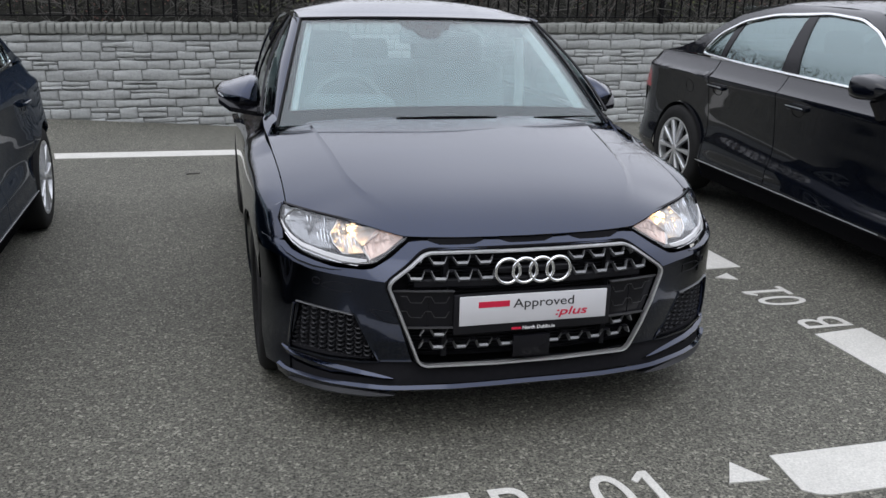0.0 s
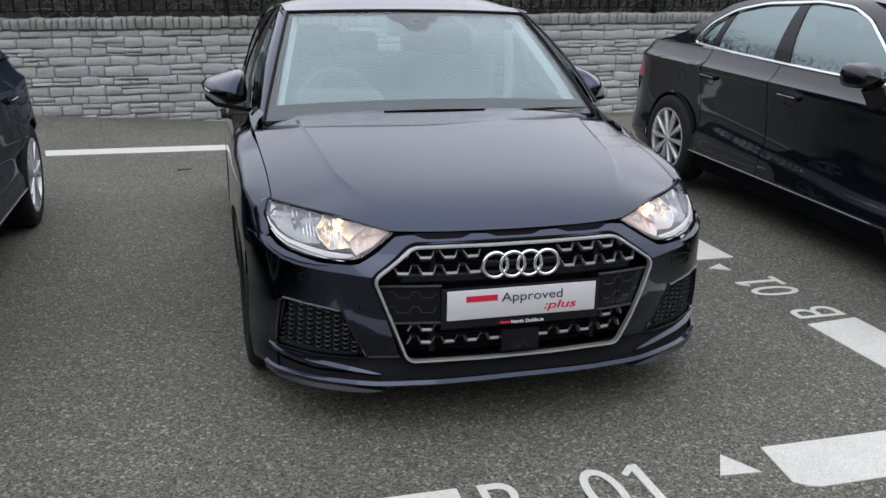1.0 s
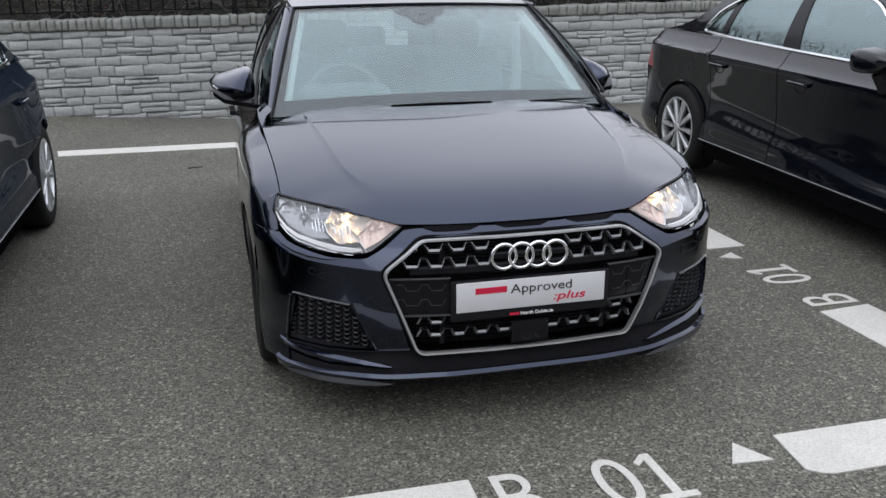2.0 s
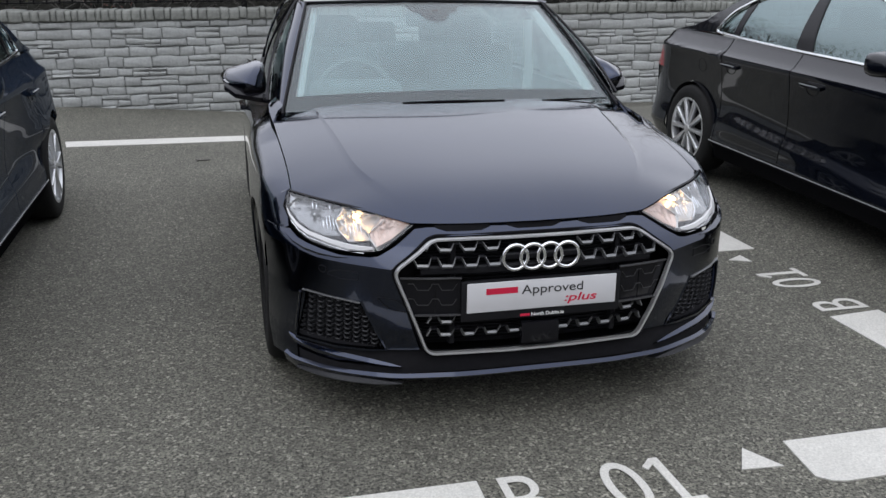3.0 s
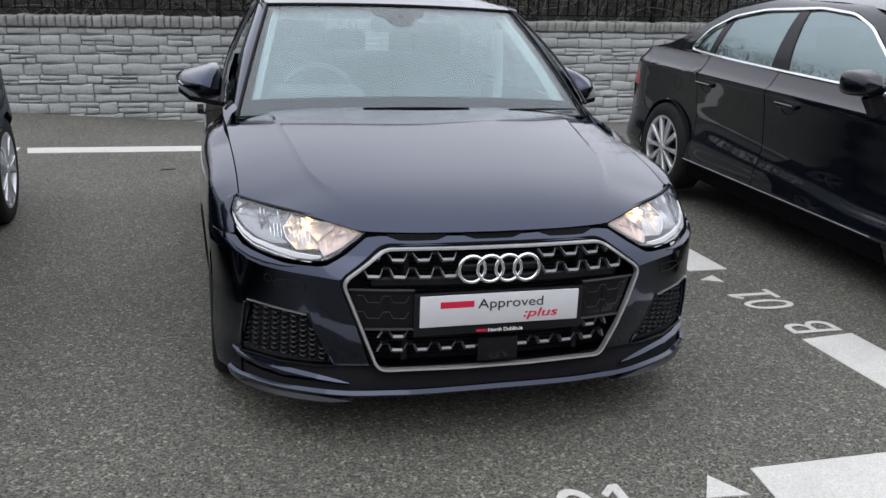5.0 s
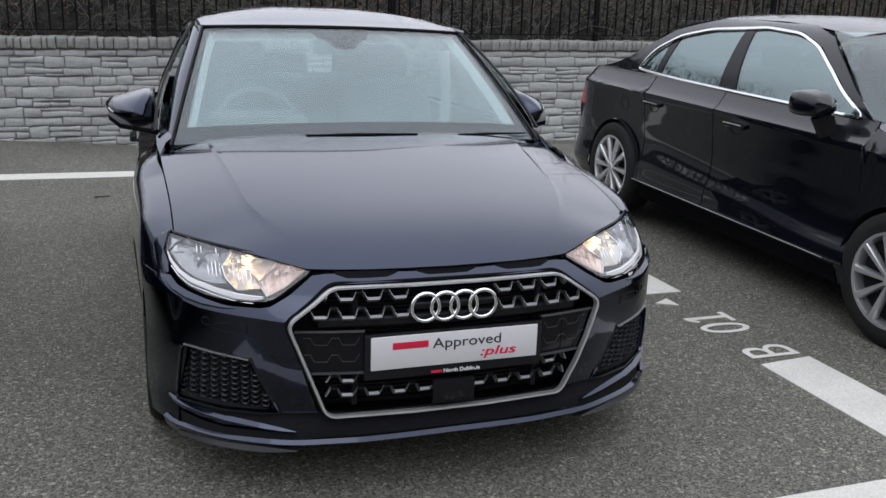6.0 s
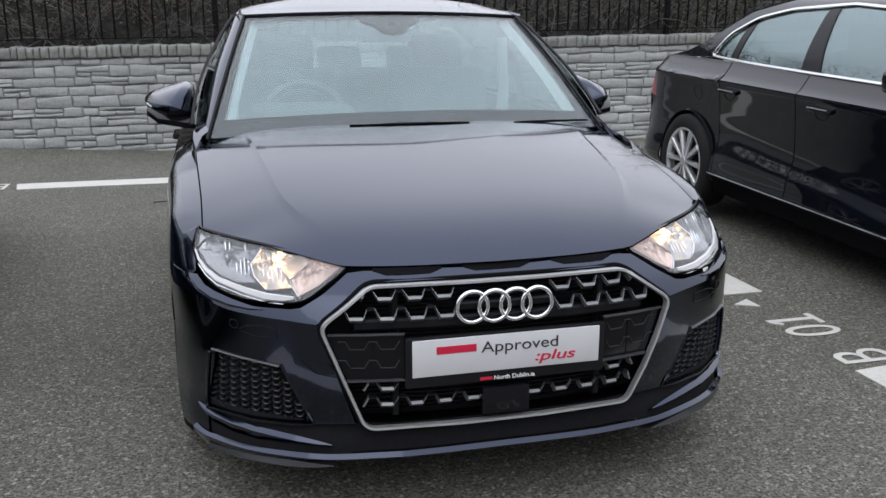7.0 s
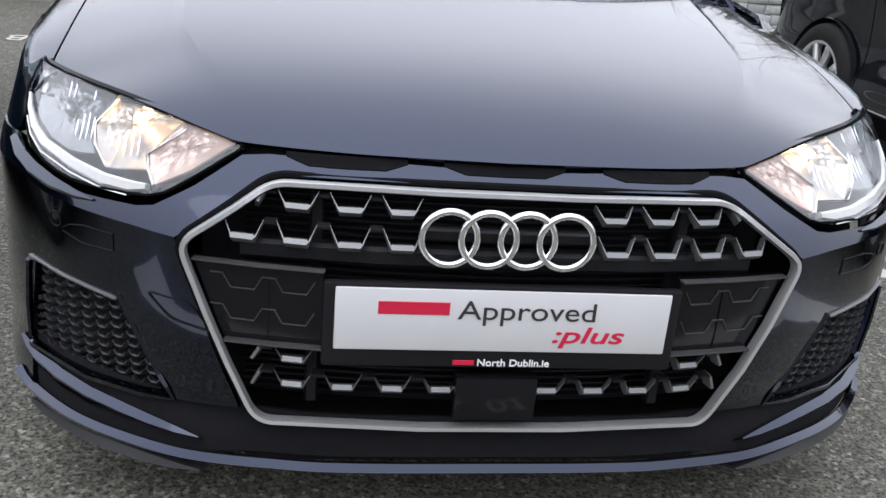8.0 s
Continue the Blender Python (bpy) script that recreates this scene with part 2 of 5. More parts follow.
# ---- building helpers ----
def spline(xs, ys):
    """A smooth curve through the knots that never overshoots them."""
    xs, ys = np.array(xs, float), np.array(ys, float)
    h, d = np.diff(xs), np.diff(ys) / np.diff(xs)
    m = np.concatenate(([d[0]], [0 if a * b <= 0 else 2 * a * b / (a + b) for a, b in zip(d[:-1], d[1:])], [d[-1]]))

    def at(x):
        x = min(max(float(x), xs[0]), xs[-1])
        i = min(int(np.searchsorted(xs, x, "right")) - 1, len(h) - 1)
        s = (x - xs[i]) / h[i]
        return float((2 * s**3 - 3 * s**2 + 1) * ys[i] + (s**3 - 2 * s**2 + s) * h[i] * m[i] + (3 * s**2 - 2 * s**3) * ys[i + 1] + (s**3 - s**2) * h[i] * m[i + 1])
    return at


def smooth(a, b, x):
    s = min(max((x - a) / (b - a), 0), 1)
    return s * s * (3 - 2 * s)


def finish(name, verts, faces, material, parent=None, label="", sharp=38):
    """One mesh object of its own, under parent."""
    me = bpy.data.meshes.new(name)
    me.from_pydata([tuple(v) for v in verts], [], faces)
    bm = bmesh.new()
    bm.from_mesh(me)
    bmesh.ops.remove_doubles(bm, verts=bm.verts, dist=1e-5)
    bmesh.ops.recalc_face_normals(bm, faces=bm.faces)
    for fc in bm.faces:
        fc.smooth = True
    bm.to_mesh(me)
    bm.free()
    me.set_sharp_from_angle(angle=radians(sharp))
    me.materials.append(material)
    ob = new(name, me)
    if parent:
        ob.parent = parent
    if label:
        tagged(ob, label)
    return ob


def part(name, bm, material, parent, label=""):
    me = bpy.data.meshes.new(name)
    bm.to_mesh(me)
    bm.free()
    me.materials.append(material)
    me.set_sharp_from_angle(angle=radians(38))
    ob = new(name, me)
    ob.parent = parent
    if label:
        tagged(ob, label)
    return ob


def thing(name, m, label, category, group=""):
    ob = new(name)
    ob.matrix_world = m
    return tagged(ob, label, category, group)


def mirror(rows):
    return [[Vector((-p.x, p.y, p.z)) for p in r] for r in rows]


def shell(rows, thick, inside):
    """Verts and faces of a sheet of the given rows of points with a thickness towards the point inside."""
    nv, nu = len(rows), len(rows[0])
    front, back_ = [], []
    inside = Vector(inside)
    for j in range(nv):
        for i in range(nu):
            a = rows[j][min(i + 1, nu - 1)] - rows[j][max(i - 1, 0)]
            b = rows[min(j + 1, nv - 1)][i] - rows[max(j - 1, 0)][i]
            nn = a.cross(b)
            nn = nn.normalized() if nn.length > 1e-12 else Vector((0, 0, 0))
            p = rows[j][i]
            if nn.dot(inside - p) < 0:
                nn = -nn
            front.append(p)
            back_.append(p + nn * thick)
    n = nu * nv
    faces = []
    for j in range(nv - 1):
        for i in range(nu - 1):
            k = j * nu + i
            faces += [(k, k + 1, k + nu + 1, k + nu), (n + k, n + k + nu, n + k + nu + 1, n + k + 1)]
    rim = [i for i in range(nu)] + [j * nu + nu - 1 for j in range(1, nv)] + [(nv - 1) * nu + i for i in range(nu - 2, -1, -1)] + [j * nu for j in range(nv - 2, 0, -1)]
    for a, b in zip(rim, rim[1:] + rim[:1]):
        faces.append((a, n + a, n + b, b))
    return front + back_, faces


def panel(name, sheets, material, parent, thick=0.006, inside=(0, 2, 0.5), label="", sharp=38):
    """One part out of one or more sheets of points."""
    verts, faces = [], []
    for rows in sheets:
        v, f = shell(rows, thick, inside)
        k = len(verts)
        verts += v
        faces += [tuple(i + k for i in q) for q in f]
    return finish(name, verts, faces, material, parent, label, sharp)


def strip(pairs, per, nv, place):
    """Rows of points between an upper and a lower line, given as pairs of (a, b); place turns (a, b) into a point."""
    ends = []
    for (t0, b0), (t1, b1) in zip(pairs[:-1], pairs[1:]):
        for k in range(per):
            s = k / per
            ends.append(((t0[0] + (t1[0] - t0[0]) * s, t0[1] + (t1[1] - t0[1]) * s), (b0[0] + (b1[0] - b0[0]) * s, b0[1] + (b1[1] - b0[1]) * s)))
    ends.append(pairs[-1])
    return [[place(t[0] + (b[0] - t[0]) * j / nv, t[1] + (b[1] - t[1]) * j / nv) for t, b in ends] for j in range(nv + 1)]


def sweep(path, out, w, h, closed=False, round_=0.3):
    """Verts and faces of a bar with a rounded w by h section along a path; out: the outward direction, or one for each point."""
    n = len(path)
    prof = [(-.5, -.5), (-.5, .5 - round_), (-.5 + round_ * .6, .5), (.5 - round_ * .6, .5), (.5, .5 - round_), (.5, -.5)]
    verts, faces = [], []
    for i, p in enumerate(path):
        a, b = (path[(i - 1) % n], path[(i + 1) % n]) if closed else (path[max(i - 1, 0)], path[min(i + 1, n - 1)])
        t = (b - a).normalized()
        o = Vector(out[i] if isinstance(out, list) else out)
        side = t.cross(o).normalized()
        o = side.cross(t).normalized()
        ww = w[i] if isinstance(w, list) else w
        for u, v in prof:
            verts.append(p + side * (u * ww) + o * (v * h))
    m = len(prof)
    for i in range(n if closed else n - 1):
        for k in range(m):
            faces.append((i * m + k, i * m + (k + 1) % m, ((i + 1) % n) * m + (k + 1) % m, ((i + 1) % n) * m + k))
    if not closed:
        faces += [tuple(range(m)), tuple((n - 1) * m + k for k in reversed(range(m)))]
    return verts, faces


def bar(name, path, out, w, h, material, parent, closed=False, label="", round_=0.3):
    v, f = sweep([Vector(p) for p in path], out, w, h, closed, round_)
    return finish(name, v, f, material, parent, label)


def corner_path(pts, r, n=5, closed=True):
    """2D corners joined by straight runs with rounded corners of reach r."""
    out = []
    k = len(pts)
    for i in range(k):
        p = Vector(pts[i])
        if not closed and i in (0, k - 1):
            out.append(p)
            continue
        a, b = Vector(pts[i - 1]), Vector(pts[(i + 1) % k])
        p0, p1 = p + (a - p).normalized() * r, p + (b - p).normalized() * r
        for j in range(n + 1):
            s = j / n
            out.append(p0 * (1 - s) ** 2 + p * 2 * s * (1 - s) + p1 * s * s)
    return out


def fill(path, steps=4):
    """More points on each straight run of a path."""
    out = []
    for a, b in zip(path, path[1:] + path[:1]):
        out += [a + (b - a) * (k / steps) for k in range(steps)]
    return out


def lathe(profile, axis, n=48):
    """Verts and faces of a closed profile of (radius, offset) turned about an axis through the origin ('x')."""
    verts, faces = [], []
    m = len(profile)
    for i in range(n):
        a = 2 * math.pi * i / n
        for r, o in profile:
            verts.append(Vector((o, r * math.cos(a), r * math.sin(a))))
    for i in range(n):
        for k in range(m):
            faces.append((i * m + k, i * m + (k + 1) % m, ((i + 1) % n) * m + (k + 1) % m, ((i + 1) % n) * m + k))
    return verts, faces


def rounded_box(sx, sy, sz, r, seg=2):
    bm = bmesh.new()
    bmesh.ops.create_cube(bm, size=1, matrix=Matrix.Diagonal((sx, sy, sz, 1)))
    bmesh.ops.bevel(bm, geom=bm.edges[:], offset=r, segments=seg, affect="EDGES", profile=0.5)
    for fc in bm.faces:
        fc.smooth = True
    return bm


def text(name, words, size, m, material, parent=None, label="", sx=1.0, shear=0.0, extrude=0.0006, heavy=0.0):
    cu = bpy.data.curves.new(name, "FONT")
    cu.body, cu.size, cu.extrude, cu.shear, cu.offset = words, size, extrude, shear, heavy
    cu.materials.append(material)
    ob = new(name, cu)
    ob.matrix_world = m @ Matrix.Diagonal((sx, 1, 1, 1))
    if parent:
        ob.parent = parent
    if label:
        tagged(ob, label)
    return ob


# ---- ground, painted lines, wall ----
def ground_height(x, y):
    """The lot falls and rises by a few centimetres towards its edges."""
    right = smooth(1.9, 2.6, x) * min(max((y - 1.0) * 0.025, -0.02), 0.07) * (1 - smooth(6.5, 7.5, y))
    rear = -smooth(6.1, 7.7, y) * min(max((x + 1.9) * 0.055, -0.05), 0.08)
    return right + rear


def build_ground():
    xs = sorted({-400, -120, -40, -15, 15, 40, 120, 400} | {round(-9 + 0.5 * k, 2) for k in range(37)} | {round(1.7 + 0.1 * k, 2) for k in range(12)})
    ys = sorted({-400, -120, -40, -15, 15, 40, 120, 400} | {round(-8 + 0.5 * k, 2) for k in range(38)} | {round(6 + 0.2 * k, 2) for k in range(10)})
    verts = [(x, y, ground_height(x, y)) for y in ys for x in xs]
    n = len(xs)
    faces = [(j * n + i, j * n + i + 1, (j + 1) * n + i + 1, (j + 1) * n + i) for j in range(len(ys) - 1) for i in range(n - 1)]
    ob = finish("ground", verts, faces, ASPHALT)
    tagged(ob, "worn grey asphalt of an outdoor car lot", "ground", kind="structure")


def painted(name, corners, label, lift=0.004):
    """A painted mark: a thin slab with the given outline on the ground."""
    n = len(corners)
    verts = [(x, y, ground_height(x, y) + lift) for x, y in corners] + [(x, y, ground_height(x, y) - 0.01) for x, y in corners]
    faces = [tuple(range(n)), tuple(reversed(range(n, 2 * n)))] + [(i, i + n, (i + 1) % n + n, (i + 1) % n) for i in range(n)]
    return tagged(finish(name, verts, faces, LINE), label, "road marking", kind="structure")


build_ground()
painted("road_marking", [(0.75, -0.317), (1.63, -0.317), (1.63, -0.575), (0.80, -0.575), (0.76, -0.565), (0.72, -0.53)], "wide white painted line across the bay front")
painted("road_marking", [(1.634, -0.575), (1.912, -0.575), (1.912, 0.652), (1.634, 0.625)], "wide white painted line between two bays")
painted("road_marking", [(1.655, 1.625), (1.89, 1.628), (1.90, 4.2), (1.66, 4.2)], "wide white painted line between two bays")
painted("road_marking", [(-1.75, -0.31), (-0.31, -0.316), (-0.314, -0.572), (-1.75, -0.572)], "wide white painted line across the bay front")
painted("road_marking", [(-2.33, 5.79), (1.9, 5.83), (1.9, 5.57), (-2.285, 5.53)], "long white painted line behind the parked cars")
painted("road_marking", [(0.519, -0.443), (0.661, -0.454), (0.592, -0.326)], "small white painted arrow head")
painted("road_marking", [(1.636, 1.476), (1.742, 1.420), (1.742, 1.536)], "small white painted arrow head")


def bay_lettering(m, digits=True):
    """The bay's letter and digits, lettered from left to right along m's x axis, 0.256 m high."""
    h, lab = .256 / .682, "white painted bay lettering on the asphalt"
    for glyph, x, w in (("B", 0, .130), ("0", .312, .128)):
        x0, x1 = (.075, .543) if glyph == "B" else (.03, .47)
        sx = w / ((x1 - x0) * h)
        ob = text("road_marking", glyph, h, m @ pose(x - x0 * h * sx, 0, .0035), LINE, label=lab, sx=sx, extrude=.001, heavy=-.001)
        tagged(ob, "", "road marking", kind="structure")
    one = [(.470, .215), (.510, .256), (.540, .256), (.540, .028), (.586, .028), (.586, 0), (.462, 0), (.462, .028), (.510, .028), (.510, .222), (.482, .196)]
    pts = [m @ Vector((x, y, 0)) for x, y in one]
    painted("road_marking", [(p.x, p.y) for p in pts], lab)


bay_lettering(pose(-0.250, -0.572, 0))
bay_lettering(pose(1.898, 0.690, 0, 0, 0, 90))
bay_lettering(pose(-2.385, 5.815, 0, 0, 0, 180))

# The wall's face lies at WALL_Y; its top rises slightly along it.
WALL_Y, WALL_L, WALL_R = 7.75, -9.0, 11.0


def build_far_wall():
    """An added plain wall, never in view, that closes the lot behind the camera."""
    y, h = -15.0, 5.2
    verts = [(x, yy, z) for x in (-24, 24) for yy, z in ((y, -.2), (y - .3, -.2), (y - .3, h), (y, h))]
    faces = [(0, 1, 2, 3), (7, 6, 5, 4), (0, 4, 5, 1), (1, 5, 6, 2), (2, 6, 7, 3), (3, 7, 4, 0)]
    tagged(finish("wall_south", verts, faces, CLADDING), "plain dark grey wall, added unseen behind the camera", "wall", kind="structure")


build_far_wall()


def wall_top(x):
    return 1.079 + 0.0135 * x


def build_wall_core():
    verts, faces = [], []
    for x in (WALL_L, WALL_R):
        top = wall_top(x) - 0.012
        verts += [(x, WALL_Y + 0.010, -0.3), (x, WALL_Y + 0.30, -0.3), (x, WALL_Y + 0.30, top), (x, WALL_Y + 0.010, top)]
    faces = [(0, 1, 2, 3), (7, 6, 5, 4), (0, 4, 5, 1), (1, 5, 6, 2), (2, 6, 7, 3), (3, 7, 4, 0)]
    ob = finish("wall_north", verts, faces, MORTAR)
    return tagged(ob, "grey stone-effect boundary wall with upright coping blocks", "wall", kind="structure")


wall = build_wall_core()


def build_bank():
    """The planted bank behind the railing, rising away from the wall."""
    rng = random.Random(4)
    xs, ys = [WALL_L - 20 + 0.6 * k for k in range(101)], [8.05, 8.5, 9.2, 10, 11, 12.5, 15, 22]
    zs = [0.95, 1.02, 1.3, 1.8, 2.4, 3.1, 3.7, 4.0]
    verts = [(x, y, z + rng.uniform(-0.08, 0.08)) for y, z in zip(ys, zs) for x in xs]
    verts += [(x, y, -0.4) for y in (8.05, 22) for x in xs]
    n, m = len(xs), len(ys)
    faces = [(j * n + i, j * n + i + 1, (j + 1) * n + i + 1, (j + 1) * n + i) for j in range(m - 1) for i in range(n - 1)]
    faces += [(i, i + 1, m * n + i + 1, m * n + i) for i in range(n - 1)]
    ob = finish("bank", verts, faces, SOIL)
    tagged(ob, "dark planted earth bank behind the wall", "bank", kind="structure")


build_bank()


# ---- the navy hatchback: shape functions ----
# The car's nose points to -y; its plate lies at y = 0 and its middle at x = 0.
PLAN = spline([0, .13, .26, .37, .486, .6, .69, .76, .828, .866, .888, .897], [0, .001, .006, .024, .056, .113, .175, .245, .335, .42, .52, .66])
PLAN_X = spline([0, .001, .006, .024, .056, .113, .175, .245, .335, .42, .52, .66, 1.2], [0, .13, .26, .37, .486, .6, .69, .76, .828, .866, .888, .897, .900])
LEAN_Y = spline([.10, .14, .2, .28, .36, .45, .571, .575, .60, .625, .65, .69, .75, .85, .95], [.05, .03, .016, .03, .012, 0, 0, .002, .016, .033, .06, .11, .185, .36, .62])
WIDTH = spline([.10, .16, .22, .35, .5, .62, .72, .80, .85, .872, .90, .92, .94, .97], [.82, .842, .866, .888, .896, .900, .897, .888, .876, .86, .812, .778, .735, .70])
SHOULDER = spline([0, .30, .52, .7, .9, 1.15, 1.6, 2.5, 3.4, 4.1], [.62, .68, .745, .792, .832, .872, .90, .93, .94, .93])

CREASE_Z = spline([0, .497, .56, .65, .735, .785, .818, .90], [.571, .571, .575, .578, .581, .592, .598, .60])
TAPER = spline([0, .9, 1.2, 1.7, 2.4, 3.2, 4.2], [1, 1, .990, .975, .960, .940, .90])
NARROW = spline([0, 1.75, 2.0, 2.5, 3.0, 3.5, 4.0], [1, 1, .985, .945, .90, .85, .80])


def fascia(x, z, out=0.0):
    """The point of the front at (x, z), out metres proud of it."""
    zz = z - (CREASE_Z(abs(x)) - .571) * smooth(.47, .565, z) * (1 - smooth(.60, .66, z))
    return Vector((x, PLAN(abs(x)) + LEAN_Y(zz) - out, z))


def side_x(y, z):
    """Half the body's width at (y, z)."""
    zz = z + smooth(.55, .70, z) * (.872 - SHOULDER(y))
    w = WIDTH(zz)
    nose = PLAN_X(max(y - LEAN_Y(min(z, .95)), 0))
    tail = 1.0 if y < 3.2 else (max(1 - ((y - 3.2) / 0.84) ** 2.6, 0)) ** (1 / 2.6)
    if y < 0.9:
        k = smooth(.45, .9, y)
        w = min(w, nose) * (1 - k) + w * k
    w *= TAPER(y)
    return w * (0.12 + 0.88 * tail) if y > 3.2 else w


def flank(sgn):
    return lambda y, z: Vector((sgn * side_x(y, z), y, z))


HOOD_F_Y = spline([0, .2, .40, .53, .66, .78], [.098, .108, .152, .222, .320, .44])
HOOD_F_Z = spline([0, .2, .40, .53, .66, .78], [.6957, .6957, .6945, .717, .735, .747])
HOOD_MID = spline([0, .15, .3, .5, .8, 1.09, 1.3], [.715, .765, .806, .851, .912, .963, .99])
CREASE_X = spline([.2, .26, .36, .53, .77, 1.05, 1.1], [.39, .438, .490, .545, .572, .604, .612])
HOOD_R_Y = spline([0, .4, .65, .775], [1.08, 1.10, 1.14, 1.17])


def hood_z(x, y):
    x = abs(x)
    edge = 0.912 - (.872 - SHOULDER(y))
    mid = HOOD_MID(y)
    z = edge + (mid - edge) * max(1 - (x / .785) ** 2.6, 0)
    off = x - CREASE_X(y)
    z -= (0.095 * max(0.0, off) + .0034 * smooth(0, .006, off)) * smooth(.20, .42, y)
    lift = HOOD_F_Z(x) - (edge0 := 0.912 - (.872 - SHOULDER(HOOD_F_Y(x)))) - (HOOD_MID(HOOD_F_Y(x)) - edge0) * max(1 - (x / .785) ** 2.6, 0)
    return z + lift * math.exp(-max(y - HOOD_F_Y(x), 0) / 0.09)


def hood_point(x, s):
    y0, y1 = HOOD_F_Y(abs(x)), HOOD_R_Y(abs(x))
    y = y0 + (y1 - y0) * s
    return Vector((x, y, hood_z(x, y)))


GREEN_X = spline([.90, .95, 1.02, 1.107, 1.229, 1.35, 1.39, 1.42, 1.437], [.80, .795, .782, .754, .690, .602, .545, .42, 0.0])
PILLAR_W = spline([0, .25, .5, .75, 1], [.022, .035, .042, .038, .036])
ROOF_MID = spline([1.55, 1.75, 2.2, 2.8, 3.3, 3.7], [1.345, 1.395, 1.436, 1.425, 1.375, 1.29])


def screen_point(u, v):
    """The windscreen: u across from -1 to 1, v from its foot to its head."""
    foot = Vector((.735 * u, 1.157 - .085 * (1 - u * u), .94 + .028 * (1 - u * u)))
    head = Vector((.575 * u, 1.70 - .10 * (1 - u * u), 1.335 + .014 * (1 - u * u)))
    p = foot.lerp(head, v)
    return p + Vector((0, -.5, .8)) * (.022 * math.sin(math.pi * v) * (1 - .3 * u * u))


def roof_point(u, s):
    """The roof: u across from -1 to 1, s from the windscreen back."""
    y = 1.70 - .10 * (1 - u * u) + s * (3.45 - 1.60)
    w = (.578 + .018 * smooth(0, .2, s)) * NARROW(y)
    mid = ROOF_MID(y)
    edge = mid - .075 + .055 * (1 - smooth(0, .25, s))
    z = edge + (mid - edge) * (1 - abs(u) ** 3.0)
    z0 = 1.335 + .014 * (1 - u * u)
    return Vector((w * u, y, z0 + (z - z0) * smooth(-.02, .14, s)))


def wheel(parent, m, radius, width, spokes, style, left, deep=0.0):
    """A road wheel whose outer face looks along +x (left: -x): tyre, rim, spokes and hub."""
    hub = new("wheel")
    hub.parent, hub.matrix_basis = parent, m @ (pose(0, 0, 0, 0, 0, 180) if left else Matrix())
    rr, w = radius, width
    v, f = lathe([(rr * .70, -w / 2), (rr * .93, -w / 2), (rr * .985, -w * .42), (rr, -w * .3), (rr, w * .3), (rr * .985, w * .42), (rr * .93, w / 2), (rr * .80, w * .53), (rr * .71, w * .50)], "x", 56)
    finish("tyre", v, f, RUBBER, hub)
    rim_r = rr * .70
    v, f = lathe([(rim_r * .99, -w * .45), (rim_r * .99, w * (.46 - deep)), (rim_r * 1.02, w * (.50 - deep)), (rim_r * .95, w * (.50 - deep)), (rim_r * .92, w * (.40 - deep)), (rim_r * .90, -w * .45)], "x", 56)
    finish("rim", v, f, RIM, hub)
    v, f = lathe([(.001, w * (.26 - deep)), (rim_r * .90, w * (.26 - deep)), (rim_r * .88, -w * .2), (.001, -w * .2)], "x", 32)
    finish("brake_disc", v, f, DARK, hub)
    for k in range(spokes):
        for lean in ((-1, 1) if style == "pairs" else (0,)):
            a = 2 * math.pi * k / spokes
            path, widths = [], []
            for s in (0, .25, .5, .75, 1):
                r = rim_r * (.14 + .80 * s)
                b = a + lean * (.05 + .17 * s if style == "pairs" else 0)
                path.append(Vector((w * (.42 - deep + .02 * s), r * math.cos(b), r * math.sin(b))))
                widths.append(rim_r * (.10 - .02 * s if style == "pairs" else .085 + .085 * s))
            vv, ff = sweep(path, (1, 0, 0), widths, w * .16)
            finish("spoke", vv, ff, RIM, hub)
    v, f = lathe([(.001, w * (.52 - deep)), (rim_r * .13, w * (.51 - deep)), (rim_r * .16, w * (.46 - deep)), (rim_r * .16, w * .2), (.001, w * .2)], "x", 24)
    finish("hub_cap", v, f, SATIN, hub)
    return hub


def arch_pairs(yc, zc, r, outer):
    """Pairs that join a wheel arch to the points (angle, y, z) of a panel's outer edge; angles from the rear, in degrees."""
    return [((y, z), (yc + r * math.cos(radians(a)), zc + r * math.sin(radians(a)))) for a, y, z in outer]


def arch_lining(parent, yc, zc, r, x_out, sgn):
    verts, faces = [], []
    n = 20
    for i in range(n + 1):
        a = radians(-10 + 200 * i / n)
        for x in (x_out, x_out - .26):
            verts.append((sgn * x, yc + r * math.cos(a), zc + r * math.sin(a)))
    verts.append((sgn * (x_out - .26), yc, zc))
    for i in range(n):
        faces += [(2 * i, 2 * i + 1, 2 * i + 3, 2 * i + 2), (2 * i + 1, 2 * n + 2, 2 * i + 3)]
    finish("arch_lining", verts, faces, DARK, parent)


hatch = thing("parked_car", Matrix(), "navy blue hatchback with its headlights lit, parked nose out", "car", "cars parked in a row")
INSIDE = (0, 2.0, .55)


